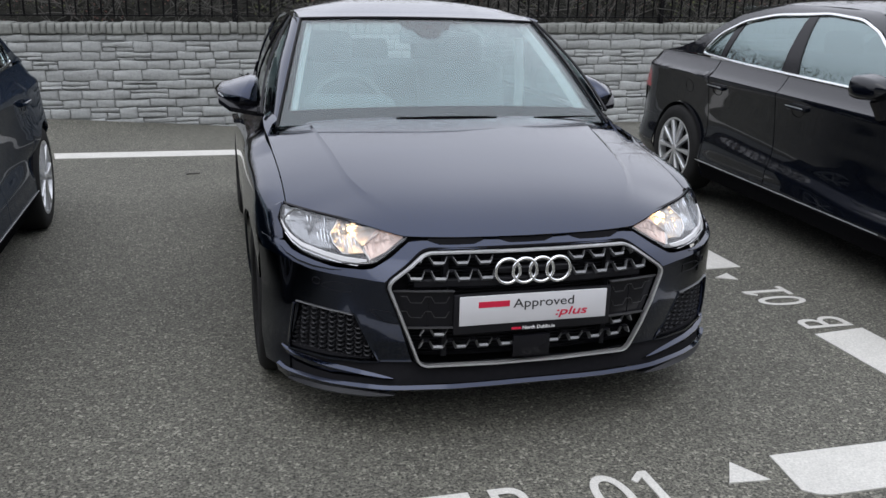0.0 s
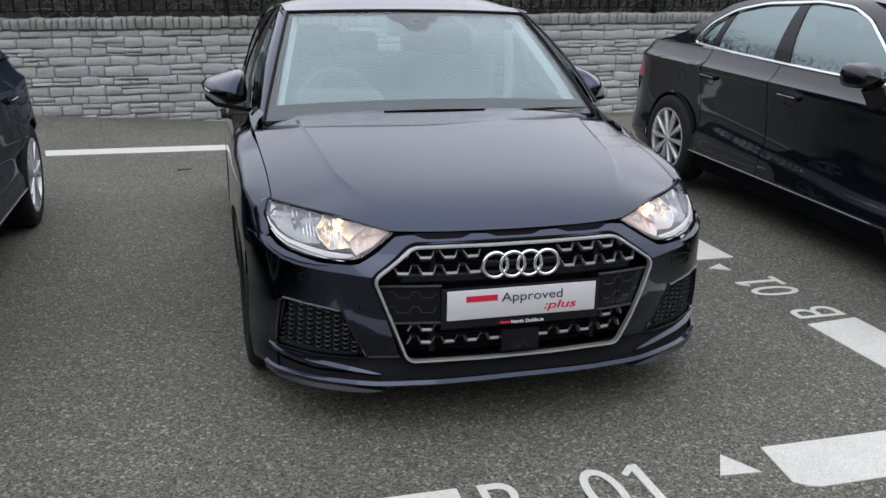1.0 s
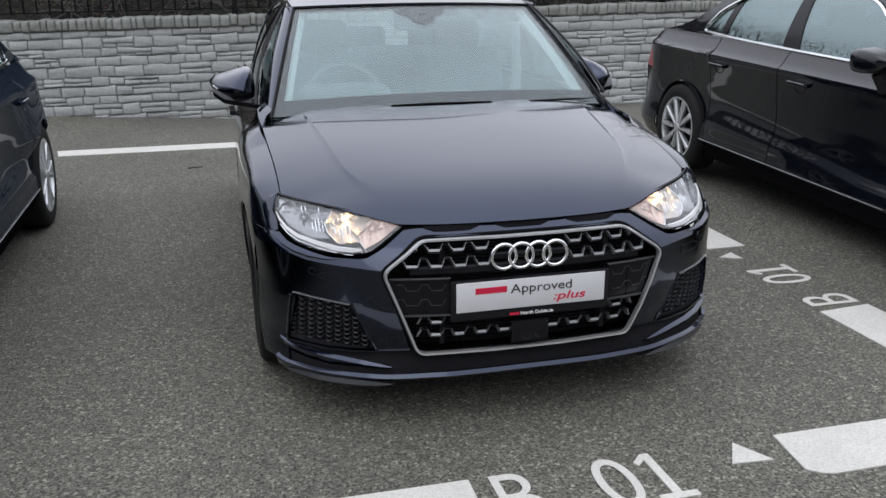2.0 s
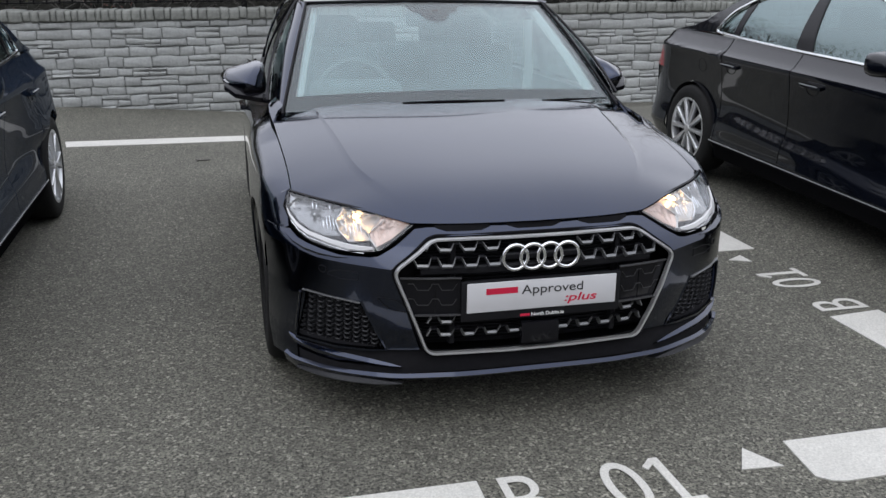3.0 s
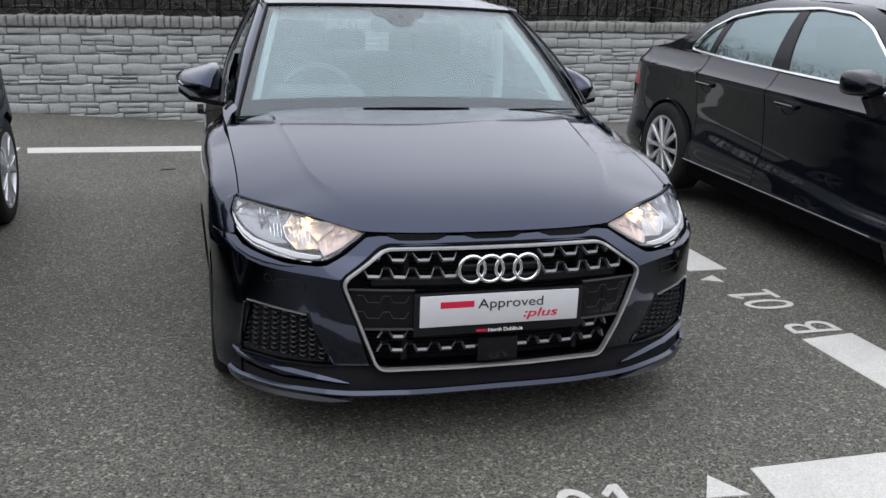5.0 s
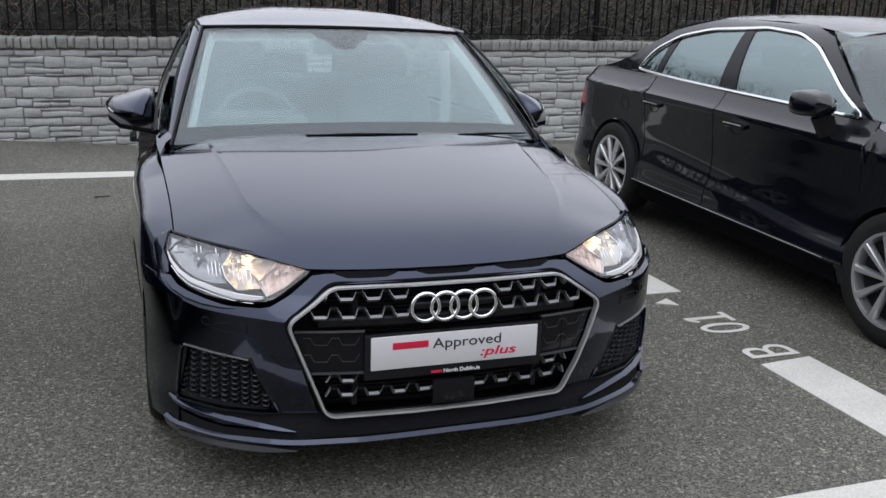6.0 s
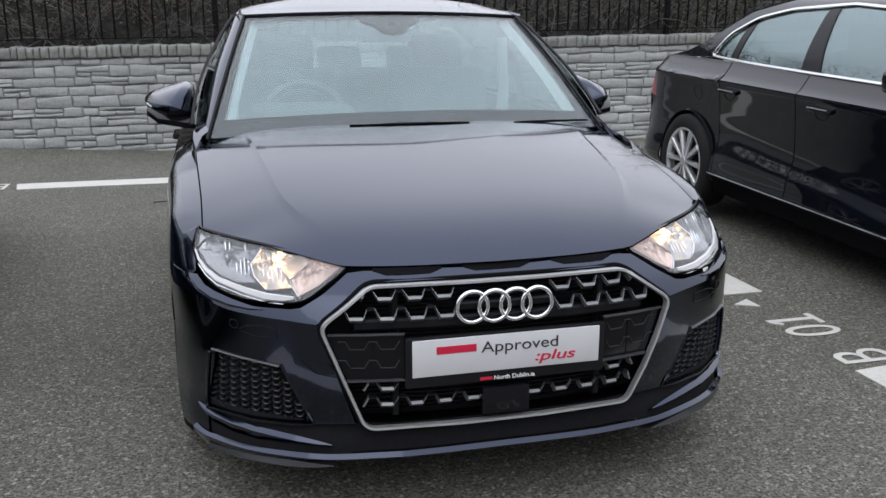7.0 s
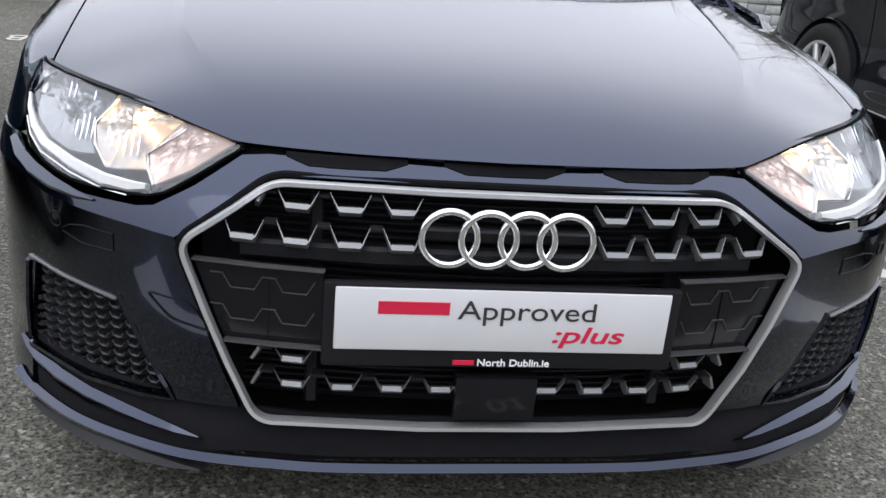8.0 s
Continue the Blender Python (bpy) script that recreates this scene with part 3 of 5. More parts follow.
def build_hatch_body():
    both = lambda pairs, per, nv, out=0.0: [strip(pairs, per, nv, lambda x, z: fascia(x, z, out)), strip([((-t[0], t[1]), (-b[0], b[1])) for t, b in pairs], per, nv, lambda x, z: fascia(x, z, out))]
    # Bumper: the lip over the grille, the band under the lamps, the flanks and the corners.
    top = [((0, .687), (0, .6635)), ((.18, .687), (.18, .6635)), ((.365, .685), (.355, .663)), ((.405, .681), (.395, .640)), ((.47, .640), (.455, .600)), ((.532, .607), (.497, .570)), ((.56, .602), (.56, .575)),
           ((.65, .600), (.65, .578)), ((.73, .604), (.735, .581)), ((.77, .612), (.785, .592)), ((.806, .645), (.818, .600)), ((.850, .64), (.862, .60)), ((.876, .64), (.884, .60))]
    flank_in = [((.497, .570), (.56, .575)), ((.470, .49), (.565, .50)), ((.442, .40), (.545, .40)), ((.418, .33), (.518, .31)), ((.403, .284), (.503, .280))]
    over_fog = [((.56, .575), (.565, .50)), ((.60, .5765), (.592, .452)), ((.65, .578), (.65, .455)), ((.735, .581), (.72, .459)), ((.785, .592), (.768, .46)), ((.818, .60), (.80, .46)), ((.884, .60), (.880, .46))]
    inner_low = [((.565, .50), (.592, .452)), ((.545, .40), (.566, .40)), ((.518, .31), (.53, .325)), ((.503, .280), (.508, .280))]
    outer = [((.768, .46), (.880, .46)), ((.778, .36), (.876, .36)), ((.788, .262), (.870, .262)), ((.788, .19), (.862, .19))]
    panel("front_bumper", both(top, 5, 5) + both(flank_in, 6, 5) + both(over_fog, 5, 5) + both(inner_low, 5, 2) + both(outer, 5, 4), NAVY, hatch, 0.012, INSIDE, sharp=22)
    floor_in = [((0, .268), (0, .200)), ((.30, .268), (.30, .198)), ((.40, .272), (.42, .194)), ((.50, .283), (.52, .190)), ((.66, .288), (.66, .185)), ((.76, .292), (.78, .185)), ((.835, .292), (.85, .20))]
    sunk = lambda x, z: fascia(x, z, -.014 - .018 * (1 - smooth(.36, .5, abs(x))))
    panel("lower_intake", [strip(floor_in, 5, 4, sunk), strip([((-t[0], t[1]), (-b[0], b[1])) for t, b in floor_in], 5, 4, sunk)], DARK, hatch, 0.01, INSIDE)
    # Splitter blades.
    def outward(x, rise):
        d = (PLAN(abs(x) + .01) - PLAN(abs(x) - .01)) / .02 if .02 < abs(x) < .85 else (0 if abs(x) < .1 else 3.0)
        return Vector((math.copysign(min(d, 3.5), x), -1, 0)).normalized() + Vector((0, 0, rise))

    def tucked(x, z, rise, deep, proud=.008):
        """The middle of a blade whose outer edge stands proud of the front by a little."""
        return fascia(x, z) - outward(x, rise).normalized() * (deep / 2 - proud)

    for s in (1, -1):
        xs = [.812, .795, .77, .72, .66, .60, .55, .50, .465]
        zs = [.268, .259, .252, .2465, .2415, .2380, .234, .229, .224]
        bar("bumper_blade", [tucked(s * x, z, .8 + 1.3 * smooth(.5, .75, x), .034) for x, z in zip(xs, zs)], [outward(s * x, .8 + 1.3 * smooth(.5, .75, x)) for x in xs], [.005, .013, .018, .020, .020, .019, .017, .011, .002], .034, NAVY, hatch, round_=.12)
        lip = [(x, .164 - .006 * k / 8) for k, x in enumerate((.46, .51, .56, .62, .67, .71, .74, .765, .785))]
        bar("lip_spoiler", [tucked(s * x, z, .35, .045, .012) for x, z in lip], [outward(s * x, .35) for x, z in lip], [.004, .018, .026, .028, .028, .026, .022, .018, .010], .045, GREY_PLASTIC, hatch)
    for s in (1, -1):
        ledge = [(.635, .594), (.67, .5955), (.72, .600), (.765, .6085), (.797, .621), (.820, .635)]
        bar("bumper_ledge", [tucked(s * x, z, 1.1, .03, .004) for x, z in ledge], [outward(s * x, 1.1) for x, z in ledge], [.003, .013, .022, .025, .023, .012], .03, NAVY, hatch, round_=.2)
    blade_z = spline([0, .3, .5, .7, .79, .83, .88], [.2000, .198, .190, .181, .182, .198, .240])
    xs = [-.825 + 1.650 * k / 90 for k in range(91)]
    bar("splitter", [tucked(x, blade_z(abs(x)), .6 + 1.4 * smooth(.45, .75, abs(x)), .042, .012) for x in xs], [outward(x, .6 + 1.4 * smooth(.45, .75, abs(x))) for x in xs], .017, .042, NAVY, hatch, round_=.12)
    # Floor of the car, seen only as a dark underside.
    panel("underbody", [[[Vector((sx * w, y, .175)) for sx in (-1, -.4, .4, 1)] for y, w in ((.08, .36), (.22, .60), (.42, .76), (1, .80), (2, .80), (3, .78), (3.9, .7))]], DARK, hatch, 0.02, (0, 2, 1))


def build_hatch_panels():
    n = 24
    def on_hood(p, s):
        x, k = .784 * abs(p), .66
        for _ in range(4):
            c = CREASE_X(HOOD_F_Y(x) + (HOOD_R_Y(x) - HOOD_F_Y(x)) * s)
            x = c * abs(p) / k if abs(p) < k else c + (.784 - c) * (abs(p) - k) / (1 - k)
        return hood_point(math.copysign(x, p), s)

    rows = [[on_hood(-1 + i / 50, s) for i in range(101)] for s in [(k / n) ** 1.4 for k in range(n + 1)]]
    panel("hood", [rows], NAVY, hatch, 0.006, INSIDE, sharp=14)
    # A black sheet stands for the shade in the gap behind the hood's front edge.
    gap = [[hood_point(-.42 + .84 * i / 20, 0) + Vector((0, .014, -dz)) for i in range(21)] for dz in (.006, .03, .06)]
    panel("hood_gap", [gap], FRIT, hatch, 0.01, INSIDE)
    for cx, hw in ((-.247, .058), (-.003, .062), (.247, .058)):
        pts = [((cx + a, .691), (cx + a, z)) for a, z in ((-hw - .034, .6855), (-hw - .016, .6805), (-hw, .6765), (0, .676), (hw, .6765), (hw + .016, .6805), (hw + .034, .6855))]
        panel("hood_buffer", [strip(pts, 2, 3, lambda x, z: fascia(x, z, .002))], FRIT, hatch, .006, INSIDE)
    for sgn in (1, -1):
        fl = flank(sgn)
        edge = lambda y: 0.908 - (.872 - SHOULDER(y))
        outer = [(152, .518, .60), (147, .508, .642), (143, .43, .645), (139, .366, .650), (135, .402, .680), (131, .445, .704), (125, .487, edge(.487)), (119, .53, edge(.53)), (110, .60, edge(.60)), (92, .74, edge(.74)), (74, .93, edge(.93)), (55, 1.16, edge(1.16)), (40, 1.20, .87), (24, 1.205, .70), (8, 1.21, .50), (-12, 1.21, .28), (-24, 1.21, .17)]
        rows = strip(arch_pairs(.80, .31, .335, outer), 4, 9, fl)
        for i in range(24, 41):
            y = rows[0][i].y
            seam = Vector((sgn * .7885, y, hood_z(.784, y) - .001))
            shift = seam - rows[0][i]
            for j, k in enumerate((1, .38, .06, 0)):
                rows[j][i] = rows[j][i] + shift * k
        panel("fender", [rows], NAVY, hatch, 0.01, INSIDE)
        doors = {}
        doors[1.98] = panel("front_door", [strip([((1.215, .93), (1.215, .19)), ((1.5, .94), (1.5, .19)), ((1.8, .95), (1.8, .19)), ((2.14, .955), (2.14, .19))], 5, 12, fl)], NAVY, hatch, 0.01, INSIDE)
        doors[2.82] = panel("rear_door", [strip([((2.148, .955), (2.148, .19)), ((2.5, .96), (2.5, .19)), ((2.75, .965), (2.75, .19)), ((2.99, .97), (2.99, .19))], 5, 12, fl)], NAVY, hatch, 0.01, INSIDE)
        q = [(200, 3.0, .19), (178, 3.0, .40), (150, 3.0, .70), (128, 3.0, .95), (105, 3.25, .94), (85, 3.45, .925), (62, 3.65, .89), (40, 3.80, .78), (18, 3.86, .60), (0, 3.88, .42), (-22, 3.86, .22)]
        panel("quarter_panel", [strip(arch_pairs(3.36, .31, .335, q), 4, 7, fl)], NAVY, hatch, 0.01, INSIDE)
        arch_lining(hatch, .80, .31, .33, .862, sgn)
        arch_lining(hatch, 3.36, .31, .33, .80, sgn)
        # Windscreen pillar, side glass and roof rail.
        gx = lambda y, z, k=0.0: Vector((sgn * (GREEN_X(z) * NARROW(y) - k), y, z))
        pil = [[screen_point(sgn * 1.003, v) + Vector((sgn * PILLAR_W(v), .10, .004)) * t for t in (0, .2, .4, .6, .8, 1)] for v in [-.08] + [k / 10 for k in range(11)]]
        for r in pil:
            for i, k in enumerate((0, .62, 1, 1, .62, 0)):
                r[i] = r[i] + Vector((sgn * .003, -.006, .006)) * k
        panel("pillar", [pil], NAVY, hatch, 0.02, INSIDE)
        panel("side_window", [strip([((1.285, .985), (1.255, .955)), ((1.57, 1.19), (1.55, .955)), ((1.79, 1.338), (1.80, .957)), ((2.1, 1.345), (2.1, .96))], 4, 6, lambda y, z: gx(y, z, .008))], SIDE_GLASS, hatch, 0.004, INSIDE)
        panel("side_window", [strip([((2.16, 1.345), (2.16, .96)), ((2.5, 1.345), (2.5, .965)), ((2.8, 1.33), (2.8, .97)), ((3.1, 1.26), (3.15, 1.02))], 4, 6, lambda y, z: gx(y, z, .008))], SIDE_GLASS, hatch, 0.004, INSIDE)
        panel("roof_rail", [strip([((1.70, 1.345), (1.88, 1.334)), ((2.0, 1.375), (2.0, 1.343)), ((2.5, 1.385), (2.5, 1.343)), ((3.0, 1.37), (3.0, 1.30)), ((3.45, 1.33), (3.3, 1.19))], 5, 3, lambda y, z: gx(y, z))], NAVY, hatch, 0.01, INSIDE)
        panel("rear_pillar", [strip([((3.08, 1.285), (3.12, .96)), ((3.35, 1.26), (3.5, .955)), ((3.5, 1.24), (3.72, .95))], 4, 5, lambda y, z: gx(y, z))], NAVY, hatch, 0.012, INSIDE)
        bar("window_seal", [gx(1.28 + 1.85 * k / 20, .955, -.006) for k in range(21)], (sgn, 0, 0.1), .016, .014, TRIM, hatch)
        bar("window_seal", [gx(1.245 + .545 * k / 10, .955 + .385 * k / 10, -.003) for k in range(11)], (sgn, 0, 0.3), .012, .010, TRIM, hatch)
        panel("centre_pillar", [strip([((2.09, 1.345), (2.09, .958)), ((2.17, 1.345), (2.17, .958))], 2, 5, lambda y, z: gx(y, z, .002))], GLOSS, hatch, 0.01, INSIDE)
        for y in (1.98, 2.82):
            bar("door_handle", [Vector((sgn * (side_x(y, .84) + .018), y + d, .835)) for d in (-.1, -.05, 0, .05, .1)], (sgn, 0, 0), .022, .03, NAVY, doors[y])
    for s in (1, -1):
        corner = [[(.787, 1.09, hood_z(.784, 1.09)), (.794, 1.17, .917), (.792, 1.25, .941)], [(.762, 1.13, .927), (.766, 1.19, .940), (.776, 1.26, .953)], [(.737, 1.157, .943), (.744, 1.20, .956), (.760, 1.27, .963)]]
        panel("fender_corner", [[[Vector((s * x, y, z)) for x, y, z in r] for r in corner]], NAVY, hatch, .008, INSIDE)
    panel("roof", [[[roof_point(-1 + 2 * i / 28, s / 16) for i in range(29)] for s in range(17)]], NAVY, hatch, 0.012, INSIDE)
    panel("windscreen", [[[screen_point(-1 + 2 * i / 28, v / 12) for i in range(29)] for v in [-.6] + list(range(13))]], SCREEN_GLASS, hatch, 0.004, INSIDE)
    # Tailgate with its window, the lower rear and the rear bumper.
    for k, (y0, z0, w0, y1, z1, w1, name, mat) in enumerate(((3.45, 1.33, .50, 3.72, .99, .62, "rear_window", REAR_GLASS), (3.72, .985, .67, 3.95, .60, .76, "tailgate", NAVY), (3.95, .595, .77, 3.97, .20, .76, "rear_bumper", NAVY))):
        rows = [[Vector(((w0 + (w1 - w0) * v) * u, y0 + (y1 - y0) * v - .06 * abs(u) ** 3, z0 + (z1 - z0) * v)) for u in [-1 + i / 6 for i in range(13)]] for v in [j / 5 for j in range(6)]]
        panel(name, [rows], mat, hatch, 0.008, INSIDE)
    for sgn in (1, -1):
        rows = [[Vector((sgn * (side_x(3.84, z) + (.76 - side_x(3.84, z)) * t), 3.84 + .10 * t, z)) for t in (0, .5, 1)] for z in (.2, .4, .6, .75, .86)]
        panel("tail_corner", [rows], NAVY, hatch, 0.01, INSIDE)
    for sgn in (1, -1):
        for y in (.80, 3.36):
            wheel(hatch, pose(sgn * (.765 if y < 2 else .728), y, .308), .308, .205, 5, "pairs", sgn < 0, .16)


build_hatch_body()
build_hatch_panels()


# ---- the navy hatchback: front details ----
def fascia_bar(name, pts, w, h, material, parent, out=0.0, closed=False, steps=1):
    path = [Vector(p) for p in pts]
    if steps > 1:
        path = fill(path, steps) if closed else fill(path, steps)[:-steps + 1]
    return bar(name, [fascia(p.x, p.y, out) for p in path], (0, -1, .0), w, h, material, parent, closed)


def build_grille():
    frame = corner_path([(.490, .566), (.358, .655), (-.358, .655), (-.490, .566), (-.378, .272), (.378, .272)], .028, 6)
    pts = fill(frame, 3)
    bar("grille_frame", [fascia(p.x, p.y, .006) for p in pts], (0, -1, .12), .0100, .020, SATIN, hatch, closed=True, label="satin silver grille surround")
    edge = corner_path([(.499, .567), (.3605, .6635), (-.3605, .6635), (-.499, .567), (-.383, .2635), (.383, .2635)], .03, 6)
    bar("grille_recess", [fascia(p.x, p.y, -.007) for p in fill(edge, 3)], (0, -1, 0), .010, .018, FRIT, hatch, closed=True)
    # Radiator behind, with fins.
    panel("radiator", [[[Vector((x, .115 + .25 * x * x, z)) for x in [-.47 + .94 * k / 12 for k in range(13)]] for z in (.27, .4, .5, .65)]], DARK, hatch, .01, INSIDE)
    for k in range(30):
        z = .290 + k * .0120
        bar("radiator_fin", [Vector((x, .098 + .25 * x * x, z)) for x in (-.40, -.2, 0, .2, .40)], (0, -1, 0), .004, .012, TRIM, hatch)
    for x in (-.29, .29):
        bar("radiator_strut", [Vector((x, .085, z)) for z in (.29, .45, .64)], (0, -1, 0), .022, .02, TRIM, hatch)
    hw = spline([.272, .566, .655], [.372, .484, .36])

    def inside(x, z):
        return abs(x) < hw(z) - .012

    # Honeycomb: dark bridges, and silver dishes on the open rows.
    for zb, zt, skip in ((.6235, .641, .125), (.5785, .603, .155), (.385, .407, .285), (.3365, .3625, .075)):
        for s in (1, -1):
            x = .0865
            while x < .47:
                if x > skip and inside(s * (x - .01), zb):
                    dish = [(x - .0295, zt), (x - .0175, zb), (x + .0175, zb), (x + .0295, zt)]
                    dish = [(s * a, b) for a, b in dish if inside(s * a, b)]
                    if len(dish) >= 2:
                        path = [Vector(p) for p in dish]
                        if len(path) == 4:
                            path = [path[0], path[0].lerp(path[1], .93), path[1].lerp(path[2], .05), path[1].lerp(path[2], .95), path[2].lerp(path[3], .07), path[3]]
                            ww = [.0008, .0026, .0125, .0125, .0026, .0008]
                        else:
                            ww = .007
                        bar("grille_slat", [fascia(p.x, p.y, -.014) for p in path], (0, -1, .55), ww, .020, SLAT, hatch)
                    if inside(s * (x + .05), zt):
                        fascia_bar("grille_mesh", [(s * (x + .0295), zt), (s * (x + .048), zt)], .006, .02, TRIM, hatch, -.014)
                x += .0775
    fascia_bar("grille_bridge", [(-.40, .5605), (-.2, .562), (0, .562), (.2, .562), (.40, .5605)], .03, .02, TRIM, hatch, -.03)
    # Middle panels with an embossed honeycomb, and their ribs.
    for s in (1, -1):
        rows = strip([((s * .278, .541), (s * .278, .416)), ((s * .36, .541), (s * .345, .416)), ((s * .472, .541), (s * .424, .416))], 4, 4, lambda x, z: fascia(x, z, -.012))
        panel("grille_panel", [rows], GLOSS, hatch, .012, INSIDE)
        fascia_bar("grille_rib", [(s * .276, .5425), (s * .37, .542), (s * .470, .541)], .003, .014, EMBOSS, hatch, -.004)
        fascia_bar("grille_rib", [(s * .276, .4155), (s * .35, .4150), (s * .424, .414)], .0035, .014, EMBOSS, hatch, -.004)
        for zt, zb in ((.521, .500), (.470, .449)):
            for x in (.319, .3965):
                run = [(x - .05, zt), (x - .0295, zt), (x - .0175, zb), (x + .0175, zb), (x + .0295, zt), (x + .048, zt)]
                run = [(s * a, b) for a, b in run if a < hw(b) - .016 and a > .282]
                fascia_bar("embossed_line", run, .0018, .004, EMBOSS, hatch, -.011)
            fascia_bar("embossed_line", [(s * .358, zt), (s * .358, zt - .0505)], .001, .003, TRIM, hatch, -.011)
    # Four interlocked rings.
    for k, x in enumerate((-.0885, -.0295, .0295, .0885)):
        ring = [Vector((x - .0085 + .0415 * math.cos(2 * math.pi * i / 40), .008 - .001 * (k % 2), .6015 + .0415 * math.sin(2 * math.pi * i / 40))) for i in range(40)]
        v, f = tube(ring, .0058, True, 12)
        finish("ring", v, f, CHROME, hatch, "chrome ring", 80)
    bar("ring_carrier", [(-.13, .03, .6005), (0, .026, .6005), (.13, .03, .6005)], (0, -1, 0), .02, .012, TRIM, hatch)
    # Sensor block under the plate.
    bm = rounded_box(.132, .03, .076, .003)
    bmesh.ops.transform(bm, matrix=pose(0, .022, .333), verts=bm.verts)
    part("radar_sensor", bm, GLOSS, hatch)


def build_plate():
    holder = new("plate_holder")
    holder.parent = hatch
    holder.matrix_basis = pose(0, .0115, .4605)
    bm = rounded_box(.556, .016, .140, .006)
    part("holder_frame", bm, TRIM, holder)
    bm = rounded_box(.520, .006, .1015, .0028)
    bmesh.ops.transform(bm, matrix=pose(0, -.010, .0125), verts=bm.verts)
    part("plate", bm, PLATE, holder, "white plate with red and black lettering")
    up = lambda x, z: pose(x, -.0138, z, 90, 0, 0)
    # The maker's name is a plain red bar.
    bm = rounded_box(.108, .0012, .021, .0005, 1)
    bmesh.ops.transform(bm, matrix=pose(-.142, -.0135, .0325), verts=bm.verts)
    part("name_bar", bm, RED_INK, holder)
    text("lettering", "Approved", .044, up(-.075, .0165), DARK_INK, holder, sx=1.225)
    text("lettering", ":plus", .039, up(.073, -.0200), RED_INK, holder, sx=1.62, shear=.22, heavy=.0004)
    bm = rounded_box(.034, .001, .0085, .0004, 1)
    bmesh.ops.transform(bm, matrix=pose(-.059, -.0088, -.0595), verts=bm.verts)
    part("name_bar", bm, RED_INK, holder)
    text("lettering", "North Dublin.ie", .0165, pose(-.038, -.0092, -.0645, 90, 0, 0), WHITE_INK, holder, sx=1.09, heavy=.00025)


def build_fog_mesh():
    scale_path = [Vector((-.0125, 0, .004)), Vector((-.009, 0, -.004)), Vector((-.004, 0, -.0065)), Vector((.004, 0, -.0065)), Vector((.009, 0, -.004)), Vector((.0125, 0, .004))]
    v, f = sweep(scale_path, (0, -1, .5), [.002, .004, .005, .005, .004, .002], .012)
    me = None
    for s in (1, -1):
        rows = strip([((.585, .456), (.495, .27)), ((.66, .458), (.62, .266)), ((.775, .462), (.80, .262))], 5, 6, lambda x, z: fascia(x, z, -.035))
        if s < 0:
            rows = mirror(rows)
        back = panel("fog_grille", [rows], TRIM, hatch, .008, INSIDE)
        for col in range(10):
            for row in range(10):
                x = .775 - .0285 * col - .0006 * row
                z = .444 - .0185 * row - (.0092 if col % 2 else 0)
                lim = .588 - (.455 - z) * .52
                if z < .278 or z > .452 or x - .012 < lim:
                    continue
                p, q = fascia(x, z, -.022), fascia(x - .01, z, -.022)
                yaw = math.degrees(math.atan2((p - q).y, (p - q).x))
                if me is None:
                    ob = finish("mesh_scale", v, f, GREY_PLASTIC, back)
                    me = ob.data
                else:
                    ob = new("mesh_scale", me)
                    ob.parent = back
                ob.matrix_basis = pose(s * p.x, p.y, p.z, 0, 0, s * yaw)
        line = [(s * .778, .455), (s * .70, .4535), (s * .64, .451), (s * .597, .447)]
        fascia_bar("fog_surround", [(s * .592, .452), (s * .566, .40), (s * .53, .325), (s * .506, .283), (s * .56, .274), (s * .66, .270), (s * .785, .270)], .012, .022, NAVY, hatch, -.008)
        fascia_bar("fog_fin", [(s * .786, .445), (s * .789, .36), (s * .790, .285)], .008, .024, NAVY, hatch, -.004)
        fascia_bar("fog_trim", line, .0045, .010, SLAT, hatch, .001)
        # Tow-eye cover and parking sensor.
        if s < 0:
            lid = corner_path([(-.545, .475), (-.475, .468), (-.44, .425), (-.505, .437)], .012, 3)
            fascia_bar("tow_cover", [(p.x, p.y) for p in lid], .0025, .004, TRIM, hatch, .0005, closed=True)
        ring = [(s * .715 + .012 * math.cos(a), .545 + .012 * math.sin(a)) for a in [2 * math.pi * k / 14 for k in range(14)]]
        fascia_bar("parking_sensor", ring, .002, .004, TRIM, hatch, .0005, closed=True)
        wash = [(s * .70, .535), (s * .685, .545), (s * .655, .552), (s * .60, .552), (s * .60, .525), (s * .66, .522), (s * .70, .53)]
        fascia_bar("washer_cover", wash, .0016, .003, TRIM, hatch, .0004)


LAMP = [((.405, .692), (.410, .686)), ((.47, .706), (.47, .651)), ((.535, .7195), (.543, .617)), ((.62, .731), (.66, .612)), ((.70, .738), (.742, .622)), ((.765, .743), (.795, .653)), ((.802, .747), (.818, .70))]

LAMP_AT = [spline(range(len(LAMP)), [p[i][j] for p in LAMP]) for i in (0, 1) for j in (0, 1)]
LAMP = [((LAMP_AT[0](k / 3), LAMP_AT[1](k / 3)), (LAMP_AT[2](k / 3), LAMP_AT[3](k / 3))) for k in range(19)]


